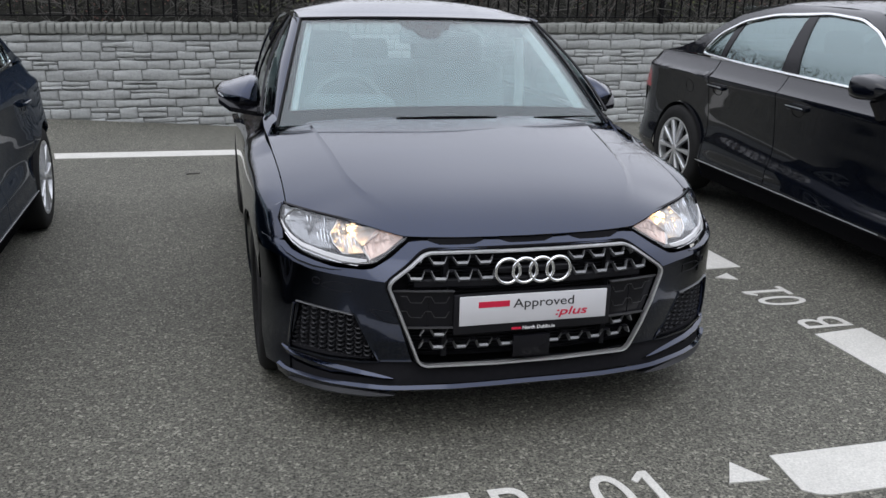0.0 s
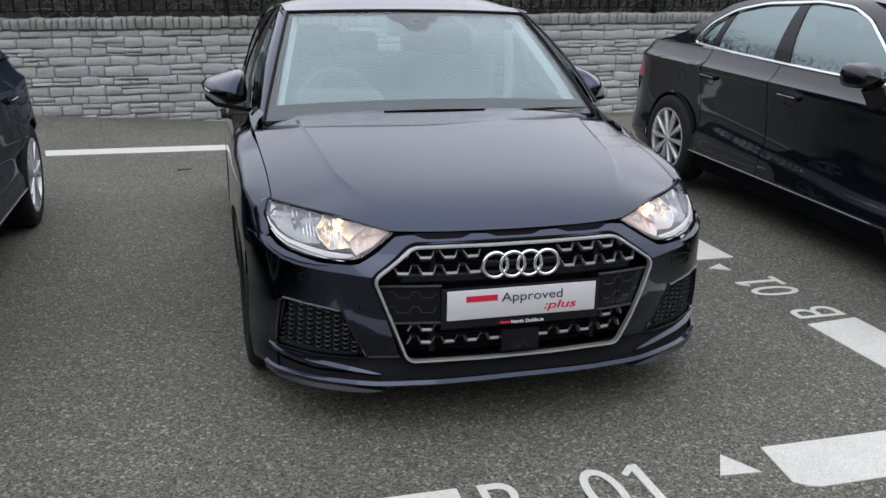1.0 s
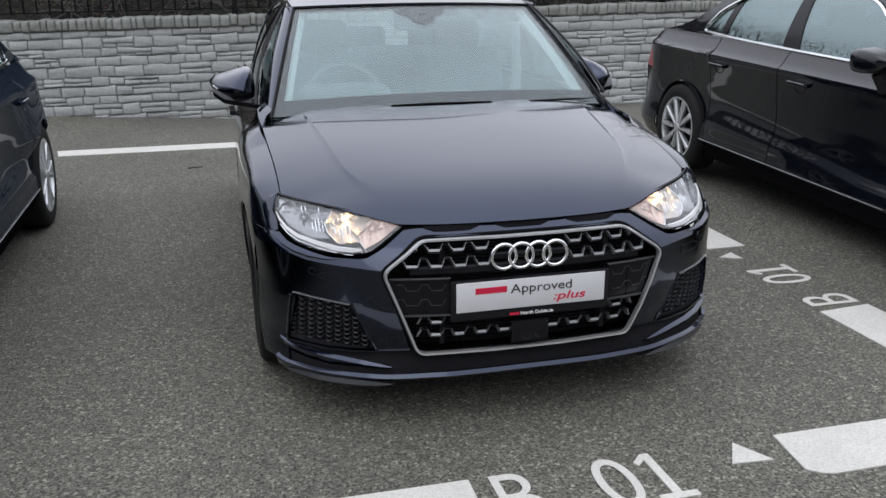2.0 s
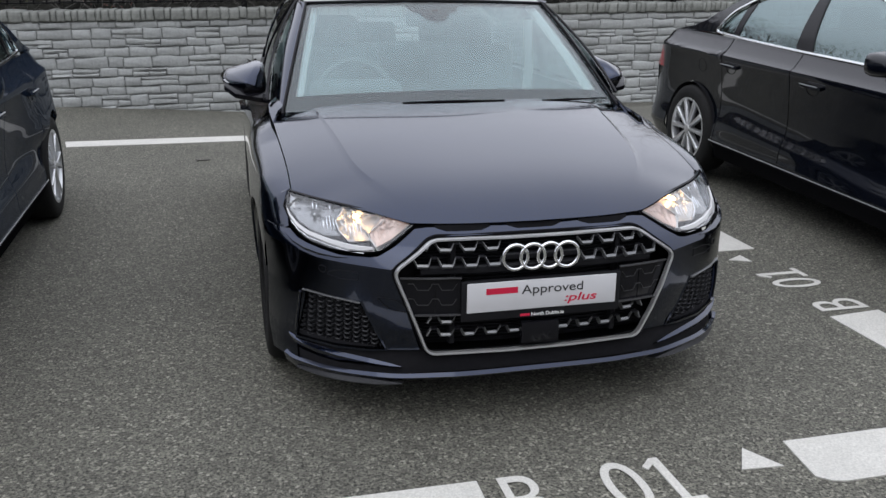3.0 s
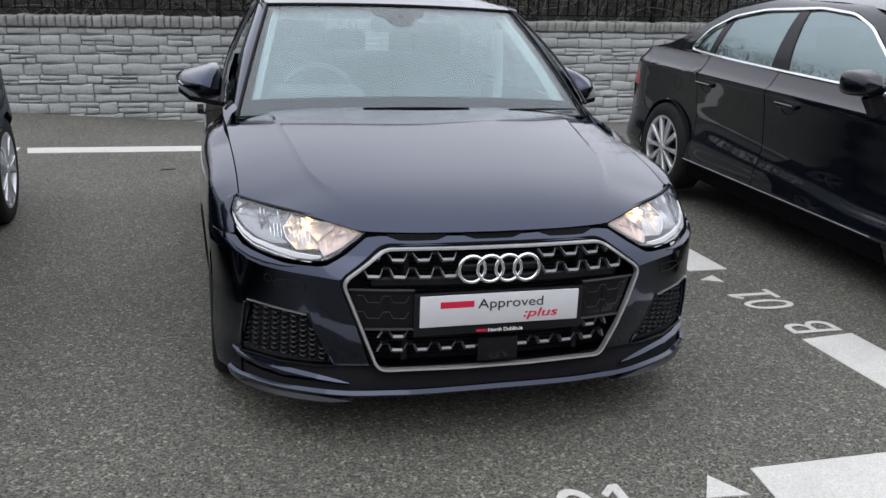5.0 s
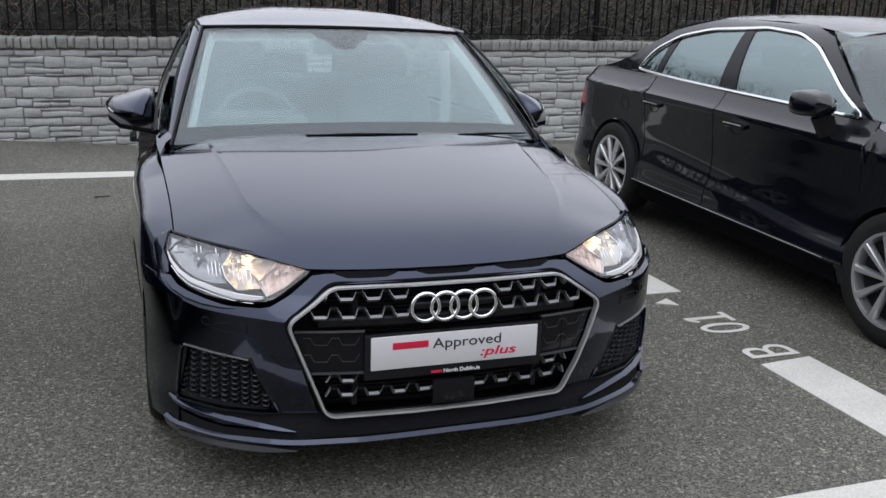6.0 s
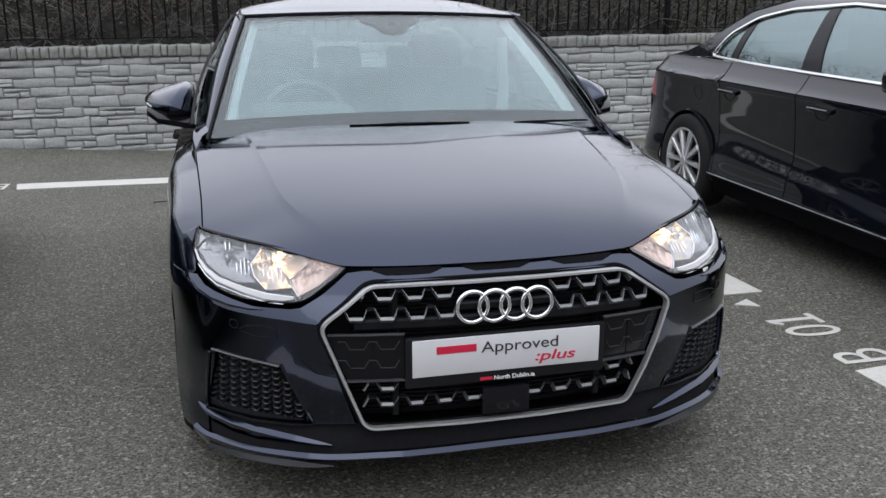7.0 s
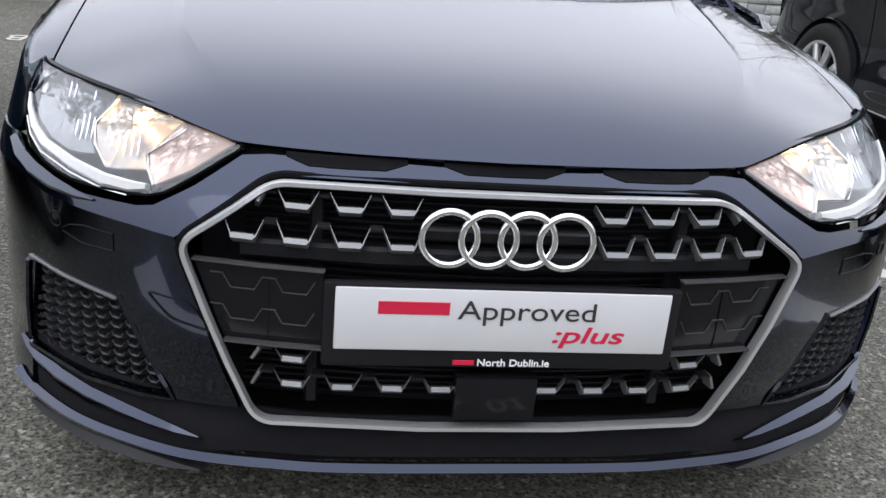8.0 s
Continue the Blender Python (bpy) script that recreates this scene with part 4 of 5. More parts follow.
def tube(path, r, closed, sides=8):
    verts, faces = [], []
    n = len(path)
    for i, p in enumerate(path):
        a, b = (path[(i - 1) % n], path[(i + 1) % n]) if closed else (path[max(i - 1, 0)], path[min(i + 1, n - 1)])
        t = (b - a).normalized()
        side = t.cross(Vector((0, -1, 0))).normalized()
        up_ = side.cross(t)
        for k in range(sides):
            w = 2 * math.pi * k / sides
            verts.append(p + side * (r * math.cos(w)) + up_ * (r * math.sin(w)))
    for i in range(n if closed else n - 1):
        for k in range(sides):
            faces.append((i * sides + k, i * sides + (k + 1) % sides, ((i + 1) % n) * sides + (k + 1) % sides, ((i + 1) % n) * sides + k))
    return verts, faces


def lamp_grid(s, per, nv, depth):
    """Points of the lamp, sunk by depth(u, v) behind the body's surface."""
    m = per * (len(LAMP) - 1)
    raw = strip(LAMP, per, nv, lambda x, z: Vector((x, z, 0)))
    out = []
    for j, r in enumerate(raw):
        out.append([])
        for i, p in enumerate(r):
            q = fascia(p.x, p.y, -depth(i / m, j / nv))
            out[-1].append(Vector((s * q.x, q.y, q.z)))
    return out


def build_lamp(s):
    lamp = new("headlight")
    lamp.parent = hatch
    tagged(lamp, "clear headlight with a lit warm bulb")
    bowl = lambda u, v: .012 + .055 * (math.sin(math.pi * min(max(u, .0), 1)) * math.sin(math.pi * v)) ** .45
    panel("housing", [lamp_grid(s, 2, 12, bowl)], GLOSS, lamp, .006, INSIDE)
    panel("lens", [lamp_grid(s, 2, 8, lambda u, v: .002)], LENS, lamp, .003, INSIDE)
    rim = [fascia(p[0], p[1], -.004) for p in [t for t, b in LAMP] + [b for t, b in reversed(LAMP)]]
    rim = [Vector((s * p.x, p.y, p.z)) for p in rim]
    wide = [.0016] * len(LAMP) + [.0038] * len(LAMP)
    bar("lamp_gasket", rim, (0, -1, .2), wide, .010, FRIT, lamp, closed=True)
    put = lambda x, z, d: (lambda q: Vector((s * q.x, q.y, q.z)))(fascia(x, z, -d))

    def chamber(name, outline, centre, depth, mat, pitch, seed):
        """A faceted reflector bowl inside an outline, with upright flutes."""
        rng = random.Random(seed)
        c = Vector(centre)
        path = fill([Vector(p) for p in outline], 7)
        rings = 9
        grid = []
        for j in range(rings + 1):
            r = 1 - j / rings
            row = []
            for p in path:
                q = c.lerp(p, max(r, .03))
                tooth = abs((q.x / pitch) % 1 - .5) * 2
                dd = .007 + depth * (1 - r ** 2.2) + (.006 * tooth + rng.uniform(0, .004)) * (1 - r ** 6)
                row.append(put(q.x, q.y, dd))
            grid.append(row + [row[0]])
        panel(name, [grid], mat, lamp, .003, INSIDE, sharp=8)

    outer = [(.800, .700), (.792, .734), (.758, .741), (.69, .7355), (.626, .7285), (.657, .684), (.646, .650), (.697, .646), (.741, .653), (.774, .668)]
    inner = [(.621, .7275), (.654, .684), (.643, .660), (.616, .639), (.549, .646), (.553, .664), (.500, .7095), (.527, .7155)]
    signal = [(.548, .664), (.496, .7085), (.470, .7045), (.418, .692), (.437, .681), (.483, .653), (.533, .631), (.544, .648)]
    chamber("outer_reflector", outer, (.715, .695), .030, REFLECTOR, .015, 4)
    chamber("inner_reflector", inner, (.590, .688), .036, SATIN_REFLECTOR, .013, 5)
    chamber("turn_signal", signal, (.49, .675), .016, AMBER, .019, 6)
    bar("chamber_rim", [put(x, z, .011) for x, z in ((.624, .719), (.657, .684), (.646, .660), (.617, .639), (.548, .646))], (0, -1, .1), .0035, .016, CHROME, lamp)
    bar("chamber_rim", [put(x, z, .011) for x, z in ((.551, .664), (.52, .683), (.497, .700))], (0, -1, .1), .003, .014, CHROME, lamp)
    bar("chamber_rim", [put(x, z, .009) for x, z in ((.549, .650), (.533, .628))], (0, -1, .1), .006, .012, GUIDE, lamp)
    bar("chamber_rim", [put(x, z, .010) for x, z in ((.802, .700), (.785, .722), (.760, .737))], (0, -1, .1), .003, .014, CHROME, lamp)
    strip_pts = [(.545, .626), (.575, .6225), (.62, .623), (.685, .6315), (.75, .6425), (.780, .656), (.799, .675), (.807, .693)]
    bar("light_blade", [put(x, z, .008) for x, z in strip_pts], (0, -1, .35), [.010, .019, .020, .0185, .016, .014, .010, .005], .014, GUIDE, lamp)
    bar("blade_trim", [put(x, z - .0115, .006) for x, z in strip_pts[1:-1]], (0, -1, .3), .003, .012, CHROME, lamp)
    # Thin chrome bars added for the bright upright glints on the reflectors' flutes.
    for x, z0, z1, d in ((.662, .662, .690, .020), (.673, .659, .694, .022), (.684, .657, .690, .024), (.696, .660, .680, .026), (.712, .708, .727, .020), (.724, .705, .729, .020), (.668, .712, .725, .014),
                         (.572, .655, .678, .026), (.584, .652, .684, .030), (.597, .650, .680, .030), (.609, .652, .672, .026), (.622, .660, .676, .022)):
        bar("reflector_flute", [put(x, z0, d - .003), put(x, (z0 + z1) / 2, d), put(x, z1, d - .001)], (0, -1, .2), [.0012, .0042, .0026], .005, CHROME, lamp)
    # Bulbs: the lit one in the inner chamber, an unlit one outside.
    for nm, (x, z), r, mat in (("bulb", (.583, .700), .0075, BULB), ("unlit_bulb", (.72, .690), .011, REFLECTOR)):
        bm = bmesh.new()
        bmesh.ops.create_uvsphere(bm, u_segments=14, v_segments=8, radius=r)
        for fc in bm.faces:
            fc.smooth = True
        q = put(x, z, .034)
        bmesh.ops.transform(bm, matrix=Matrix.Translation(q) @ Matrix.Diagonal((1, 1.8, 1, 1)), verts=bm.verts)
        part(nm, bm, mat, lamp)


def build_mirror(s):
    pod = new("door_mirror")
    pod.parent = hatch
    loop = corner_path([(.980, 1.020), (.948, 1.050), (.82, 1.092), (.792, 1.080), (.786, .978), (.80, .962), (.90, .965), (.964, .992)], .016, 4)
    cx, cz = .88, 1.025
    loop = [Vector((cx + (p.x - cx) * 1.07, cz + (p.y - cz) * 1.06)) for p in loop]
    upper = []
    for j in range(13):
        sc = .02 + .98 * j / 10 if j < 10 else (1, .985, .94)[j - 10]
        k = (1 - (1 - sc ** 3) ** (1 / 3)) * .72 if j < 10 else (.75, .88, 1)[j - 10]
        y = 1.395 + .17 * k
        ring = [Vector((s * (cx + (p.x - cx) * sc), y + (.36 * (1 - k) + 1.05) * max(p.x - .88, 0) * sc, cz + (p.y - cz) * sc - .012 * (1 - k))) + Vector((0, .55 * max(p.y - cz + .03, 0) * sc * (1 - .4 * k), 0)) for p in loop]
        upper.append(ring + [ring[0]])
    verts = [p for r in upper for p in r]
    n = len(upper[0])
    faces = [(j * n + i, j * n + i + 1, (j + 1) * n + i + 1, (j + 1) * n + i) for j in range(12) for i in range(n - 1)]
    top = [q for q in faces if sum(verts[i].z for i in q) / 4 > .990]
    low = [q for q in faces if sum(verts[i].z for i in q) / 4 <= .990]
    top.append(tuple(range(n - 1)))
    finish("mirror_cap", verts, top, NAVY, pod, sharp=85)
    finish("mirror_base", verts, low, GLOSS, pod, sharp=85)
    rows = [[p.copy() for p in upper[12]], [Vector((s * cx, 1.552, cz)) + (p - Vector((s * cx, p.y, cz))) * .05 for p in upper[12]]]
    panel("mirror_glass", [rows], CHROME, pod, .002, INSIDE)
    bar("mirror_foot", [(s * .952, 1.54, .984), (s * .89, 1.465, .970), (s * .81, 1.44, .960), (s * .755, 1.42, .950)], (0, -.3, 1), [.04, .11, .12, .10], .030, GLOSS, pod)
    bar("mirror_indicator", [(s * .963, 1.549, 1.009), (s * .947, 1.514, 1.001), (s * .920, 1.470, .995)], (s * .6, -1, 0), .008, .009, PLATE, pod)
    panel("mirror_sail", [[[Vector((s * (.775 - .03 * v), 1.26 + .20 * u, .945 + .10 * v * (.3 + .7 * u))) for u in (0, .5, 1)] for v in (0, .5, 1)]], GLOSS, hatch, .01, INSIDE)


def build_wipers_and_frit():
    inset = lambda u, v: screen_point(u, v) + Vector((0, .006, -.007))
    panel("screen_border", [[[inset(-1 + 2 * i / 24, v) for i in range(25)] for v in (-.05, 0, .04, .06, .086)]], FRIT, hatch, .002, INSIDE)
    for s in (1, -1):
        panel("screen_border", [[[inset(s * (1 - w * (.058 - .012 * v / 8)), v / 8) for w in (0, 1)] for v in range(9)]], FRIT, hatch, .002, INSIDE)
    cap = [(-.27, 1.0), (-.235, .975), (-.19, .905), (-.13, .885), (-.075, .80), (0, .775), (.075, .80), (.13, .885), (.19, .905), (.235, .975), (.27, 1.0)]
    panel("sensor_cover", [[[inset(u * .93, 1 + (v - 1) * t) for u, v in cap] for t in (0, .5, 1)]], FRIT, hatch, .012, INSIDE)
    bm = rounded_box(.03, .006, .016, .004)
    bmesh.ops.transform(bm, matrix=Matrix.Translation(screen_point(.0, .87) + Vector((0, .004, -.004))), verts=bm.verts)
    part("camera_eye", bm, SLAT, hatch)
    panel("screen_border", [[[inset(-1 + 2 * i / 24, v) for i in range(25)] for v in (.965, 1.0)]], FRIT, hatch, .002, INSIDE)
    # A pale film added inside the glass imitates its even veil of haze.
    film = lambda u, v: screen_point(u, v) + Vector((0, .013, -.014))
    panel("windscreen_film", [[[film(-.94 + 1.88 * i / 20, .082 + .888 * v / 8) for i in range(21)] for v in range(9)]], FILM, hatch, .001, INSIDE, "pale haze film added behind the windscreen")
    # The seal round the glass and the cowl at its foot.
    for s in (1, -1):
        bar("screen_seal", [screen_point(s * 1.0, v / 12) + Vector((0, -.006, .005)) for v in [-.8] + list(range(13))], (0, -.6, .8), .009, .010, TRIM, hatch)
    bar("screen_seal", [screen_point(-1 + 2 * i / 24, 1.0) + Vector((0, -.002, .003)) for i in range(25)], (0, -.5, .85), .008, .008, TRIM, hatch)
    rows = [[hood_point(-.77 + 1.54 * i / 24, 1.0) + Vector((0, .004 + dy, -.010 + dz)) for i in range(25)] for dy, dz in ((0, 0), (.05, -.002), (.11, .012))]
    panel("cowl", [rows], TRIM, hatch, .01, INSIDE)
    for u0, u1, v0, v1 in ((-.34, .26, -.008, -.010), (.50, .95, -.012, .012)):
        pts = [screen_point(u0 + (u1 - u0) * k / 10, v0 + (v1 - v0) * k / 10) + Vector((0, -.018, -.004)) for k in range(11)]
        bar("wiper", pts, (0, -.5, .85), [.002, .003, .004, .008, .010, .010, .008, .005, .004, .003, .002], .006, FRIT, hatch)


def build_interior():
    for x in (-.37, .37):
        seat = new("seat")
        seat.parent = hatch
        for nm, size, m, r in (("seat_back", (.50, .14, .62), pose(x, 2.20, .80, -18), .06), ("headrest", (.27, .10, .19), pose(x, 2.30, 1.16, -12), .045), ("seat_cushion", (.50, .50, .15), pose(x, 1.98, .48), .05)):
            bm = rounded_box(*size, r, 3)
            bmesh.ops.transform(bm, matrix=m, verts=bm.verts)
            part(nm, bm, CLOTH, seat)
    bm = rounded_box(1.30, .16, .56, .06, 3)
    bmesh.ops.transform(bm, matrix=pose(0, 3.02, .78, -16), verts=bm.verts)
    part("rear_bench", bm, CLOTH, hatch)
    for x in (-.40, 0, .40):
        bm = rounded_box(.25, .08, .15, .035, 3)
        bmesh.ops.transform(bm, matrix=pose(x, 3.10, 1.10, -12), verts=bm.verts)
        part("rear_headrest", bm, CLOTH, hatch)
    rows = [[Vector((x, y, z - .05 * abs(x) ** 3)) for x in [-.70 + 1.4 * k / 14 for k in range(15)]] for y, z in ((1.13, .90), (1.3, .925), (1.5, .935), (1.62, .915), (1.68, .84), (1.66, .62))]
    panel("dashboard", [rows], DASH, hatch, .02, (0, 1.5, .3))
    bm = rounded_box(.42, .20, .10, .045, 3)
    bmesh.ops.transform(bm, matrix=pose(-.37, 1.56, .945), verts=bm.verts)
    part("instrument_hood", bm, DASH, hatch)
    wheel_ = new("steering_wheel")
    wheel_.parent = hatch
    wheel_.matrix_basis = pose(-.335, 1.80, .885, 66)
    ring = [Vector((.185 * math.cos(2 * math.pi * k / 40), .185 * math.sin(2 * math.pi * k / 40), 0)) for k in range(40)]
    bar("wheel_rim", ring, (0, 0, 1), .034, .034, RIM_LEATHER, wheel_, closed=True, round_=.4)
    bm = rounded_box(.17, .13, .05, .02, 3)
    part("wheel_boss", bm, DASH, wheel_)
    for a in (0, 180, 270):
        c, d = math.cos(radians(a)), math.sin(radians(a))
        bar("wheel_arm", [(.06 * c, .06 * d, 0), (.18 * c, .18 * d, 0)], (0, 0, 1), .035, .02, DASH, wheel_)
    for s in (1, -1):
        rows = [[screen_point(s * (.948 - .037 * t), v) + Vector((0, .02 + .05 * t, -.02 - .01 * t)) for t in (0, 1)] for v in [k / 10 for k in range(1, 11)]]
        panel("pillar_lining", [rows], LINING, hatch, .012, INSIDE)
        panel("door_lining", [[[Vector((s * .74, y, z)) for y in (1.25, 2.0, 3.0)] for z in (.3, .7, .94)]], DASH, hatch, .01, INSIDE)
        panel("rear_pillar_lining", [[[Vector((s * (.56 - .12 * (y - 3.02)), y, z)) for y in (3.02, 3.3)] for z in (.95, 1.20)]], LINING, hatch, .01, INSIDE)
        bar("seat_belt", [(s * .635, 2.05, 1.24), (s * .64, 2.02, 1.0), (s * .62, 2.0, .7)], (0, -1, 0), .05, .004, LINING, hatch)
    rows = [[roof_point(.93 * u, s) + Vector((0, 0, -.035)) for u in [-1 + k / 5 for k in range(11)]] for s in (.06, .2, .4, .6, .8, .98)]
    panel("headlining", [rows], LINING, hatch, .01, (0, 2, 2))
    panel("cabin_floor", [[[Vector((x, y, .30)) for x in (-.72, .72)] for y in (1.2, 3.7)]], DASH, hatch, .02, (0, 2, 0))
    panel("bulkhead", [[[Vector((x, 1.16, z)) for x in (-.70, .70)] for z in (.25, .86)]], DARK, hatch, .01, (0, 0, .5))
    bm = rounded_box(.22, .03, .07, .015, 2)
    bmesh.ops.transform(bm, matrix=pose(0, 1.66, 1.265), verts=bm.verts)
    part("rear_view_mirror", bm, DASH, hatch)


build_grille()
build_plate()
build_fog_mesh()
for side in (1, -1):
    build_lamp(side)
    build_mirror(side)
build_wipers_and_frit()
build_interior()


def shift_nose(ob, at=Matrix()):
    """The bumper's and the wings' corners sit a little to one side of the cabin, and flare towards the ground."""
    m = at @ ob.matrix_basis
    if ob.type == "MESH" and ob.name.split(".")[0] in ("mesh_scale",):
        ob.matrix_basis.translation += nose_offset(m.translation)
    elif ob.type == "MESH" and ob.data.users == 1:
        back = m.inverted()
        for v in ob.data.vertices:
            p = m @ v.co
            d = nose_offset(p)
            if d.x:
                v.co = back @ (p + d)
    for kid in ob.children:
        shift_nose(kid, m)


def nose_offset(p):
    k = smooth(.50, .78, abs(p.x)) * (1 - smooth(.55, 1.15, p.y))
    flare = .014 * (1 - smooth(.26, .48, p.z)) * math.copysign(1, p.x)
    return Vector(((.017 + flare) * k, 0, 0))


for kid in hatch.children:
    if kid.name.split(".")[0] != "wheel":
        shift_nose(kid)


# ---- the neighbouring saloons ----
# Local frame: nose at y = 0, pointing to -y; middle at x = 0; tyres on z = 0.
SAL_W = spline([.10, .18, .26, .300, .32, .37, .42, .46, .52, .60, .70, .80, .862, .884, .900, .95, 1.0, 1.02], [.80, .845, .880, .902, .900, .891, .875, .864, .861, .864, .873, .886, .896, .900, .880, .843, .816, .812])
SAL_G = spline([.98, 1.0, 1.1, 1.2, 1.3, 1.37, 1.40, 1.415, 1.422], [.826, .820, .790, .744, .686, .622, .56, .42, 0])
SAL_NARROW = spline([0, 1.5, 2.2, 3.0, 3.6, 4.4], [.99, 1, 1, .975, .93, .84])
SAL_FRONT, SAL_REAR, SAL_LEN = .88, 3.465, 4.45


def saloon_x(y, z, tail_from):
    # The ridge along the lower doors rises towards the tail.
    w = SAL_W(z - .07 * (y - 1.7) * smooth(.33, .42, z) * (1 - smooth(.50, .70, z)) * smooth(1.0, 1.4, y) * (1 - smooth(2.9, 3.2, y)))
    # The grey car's haunches are wider.
    if tail_from < 3.5:
        w += .25 * max(min(.85 - z, .26), -.06) * smooth(2.5, 3.3, y) * smooth(.42, .62, z)
    # The tail is rounder in plan towards the boot lid.
    y += .17 * smooth(.66, 1.0, z) * smooth(3.6, 4.2, y)
    if y < .75:
        w *= .15 + .85 * max(1 - ((.75 - y) / .78) ** 2.6, 0) ** (1 / 2.6)
    if y > tail_from:
        w *= .15 + .85 * max(1 - ((y - tail_from) / (SAL_LEN + .02 - tail_from)) ** 2.4, 0) ** (1 / 2.4)
    return w


def saloon_deck(y):
    """Height of the body's upper edge along the car."""
    return spline([0, .25, .6, 1.1, 1.25, 3.2, 3.6, 4.1, 4.45], [.62, .74, .86, .955, .985, 1.0, 1.0, .976, .935])(y)


def build_saloon(car, paint, spokes, style, tail_from, lamp=True):
    ins = (0, 2.2, .5)
    top = [(3.42, 1.016), (3.27, 1.165), (3.05, 1.266), (2.77, 1.322), (2.28, 1.360), (1.98, 1.346), (1.78, 1.288), (1.60, 1.185), (1.45, 1.090), (1.27, .997)]
    for s in (1, -1):
        fl = lambda y, z: Vector((s * saloon_x(y, z, tail_from), y, z))
        gx = lambda y, z, k=0.0: Vector((s * (SAL_G(z) * SAL_NARROW(y) - k), y, z))
        dk = saloon_deck
        outer = [(205, .30, .19), (185, .30, .36), (165, .30, .52), (148, .32, .66), (128, .45, dk(.45)), (108, .65, dk(.65)), (88, .85, dk(.85)), (66, 1.02, dk(1.02)), (50, 1.165, dk(1.165) - .005), (34, 1.165, .86), (16, 1.165, .60), (0, 1.165, .42), (-24, 1.165, .19)]
        panel("fender", [strip(arch_pairs(SAL_FRONT, .317, .345, outer), 4, 8, fl)], paint, car, .01, ins)
        doors = {}
        for nm, y0, y1, grip in (("front_door", 1.172, 2.336, 2.12), ("rear_door", 2.344, 3.10, 2.99)):
            doors[grip] = panel(nm, [strip([((y0 + (y1 - y0) * k / 6, 1.0), (y0 + (y1 - y0) * k / 6, .19)) for k in range(7)], 2, 44, fl)], paint, car, .01, ins)
        q = [(205, 3.108, .19), (188, 3.108, .34), (165, 3.108, .55), (140, 3.108, .80), (118, 3.11, 1.0), (100, 3.35, 1.0), (84, 3.6, .999), (66, 3.85, .992), (56, 3.99, .965), (48, 4.05, .90), (40, 3.96, .845), (28, 3.96, .70), (12, 4.10, .58), (-6, 4.10, .40), (-24, 4.08, .22)]
        panel("quarter_panel", [strip(arch_pairs(SAL_REAR, .317, .345, q), 5, 30, fl)], paint, car, .01, ins)
        rows = [[fl(4.12 + .32 * (1 - (1 - t) ** 2), z) for t in [k / 10 for k in range(11)]] for z in (.24, .34, .45, .58, .66, .695)]
        panel("rear_bumper", [rows], paint, car, .01, ins)
        rows = [[fl(.005 + .29 * t ** 2, z) for t in [k / 10 for k in range(11)]] for z in (.19, .3, .42, .52, .62)]
        panel("front_bumper", [rows], paint, car, .01, ins)
        rows = [[fl(3.925 + .51 * (1 - (1 - t) ** 2), z) for t in [k / 8 for k in range(9)]] for z in (.70, .75, .80, .843)]
        panel("tail_lamp", [rows], MIRROR_RED if lamp else paint, car, .01, ins, "red tail lamp" if lamp else "")
        rows = [[fl(4.03 + .41 * (1 - (1 - t) ** 2), z) for t in [k / 8 for k in range(9)]] for z in (.847, .88, .91, .94)]
        panel("boot_side", [rows], paint, car, .01, ins)
        for yc in (SAL_FRONT, SAL_REAR):
            arch_lining(car, yc, .317, .34, .885, s)
            wheel(car, pose(s * .792, yc, .317), .317, .21, spokes, style, s < 0)
        # Upper side: glass, pillars and the bright strip round the windows.
        panel("rear_side_window", [strip([((3.07, 1.235), (3.13, 1.008)), ((2.9, 1.285), (2.9, 1.005)), ((2.65, 1.335), (2.65, 1.003)), ((2.45, 1.346), (2.43, 1.002))], 3, 7, lambda y, z: gx(y, z, .012))], TINTED, car, .004, ins)
        panel("quarter_window", [strip([((3.36, 1.07), (3.39, 1.020)), ((3.26, 1.150), (3.28, 1.014)), ((3.13, 1.212), (3.18, 1.010))], 3, 5, lambda y, z: gx(y, z, .012))], TINTED, car, .004, ins)
        panel("front_side_window", [strip([((2.39, 1.348), (2.285, 1.002)), ((1.95, 1.335), (1.95, 1.0)), ((1.79, 1.278), (1.79, .999)), ((1.61, 1.175), (1.60, .998)), ((1.455, 1.075), (1.44, .998)), ((1.32, 1.01), (1.31, .998))], 3, 7, lambda y, z: gx(y, z, .012))], TINTED, car, .004, ins)
        panel("centre_pillar", [strip([((2.38, 1.35), (2.275, 1.0)), ((2.46, 1.35), (2.44, 1.0))], 2, 7, lambda y, z: gx(y, z, .006))], GLOSS, car, .01, ins)
        panel("rear_divider", [strip([((3.06, 1.25), (3.12, 1.005)), ((3.14, 1.22), (3.19, 1.005))], 2, 5, lambda y, z: gx(y, z, .008))], GLOSS, car, .01, ins)
        loop = corner_path([(y, z) for y, z in top] + [(1.7, .998), (2.3, 1.0), (2.9, 1.004)], .055, 4)
        pts = fill(loop, 3)
        bar("window_strip", [gx(p.x, p.y, -.004) for p in pts], [Vector((s, 0, .35))] * len(pts), .0165, .012, CHROME, car, closed=True, label="chrome strip round the side windows")
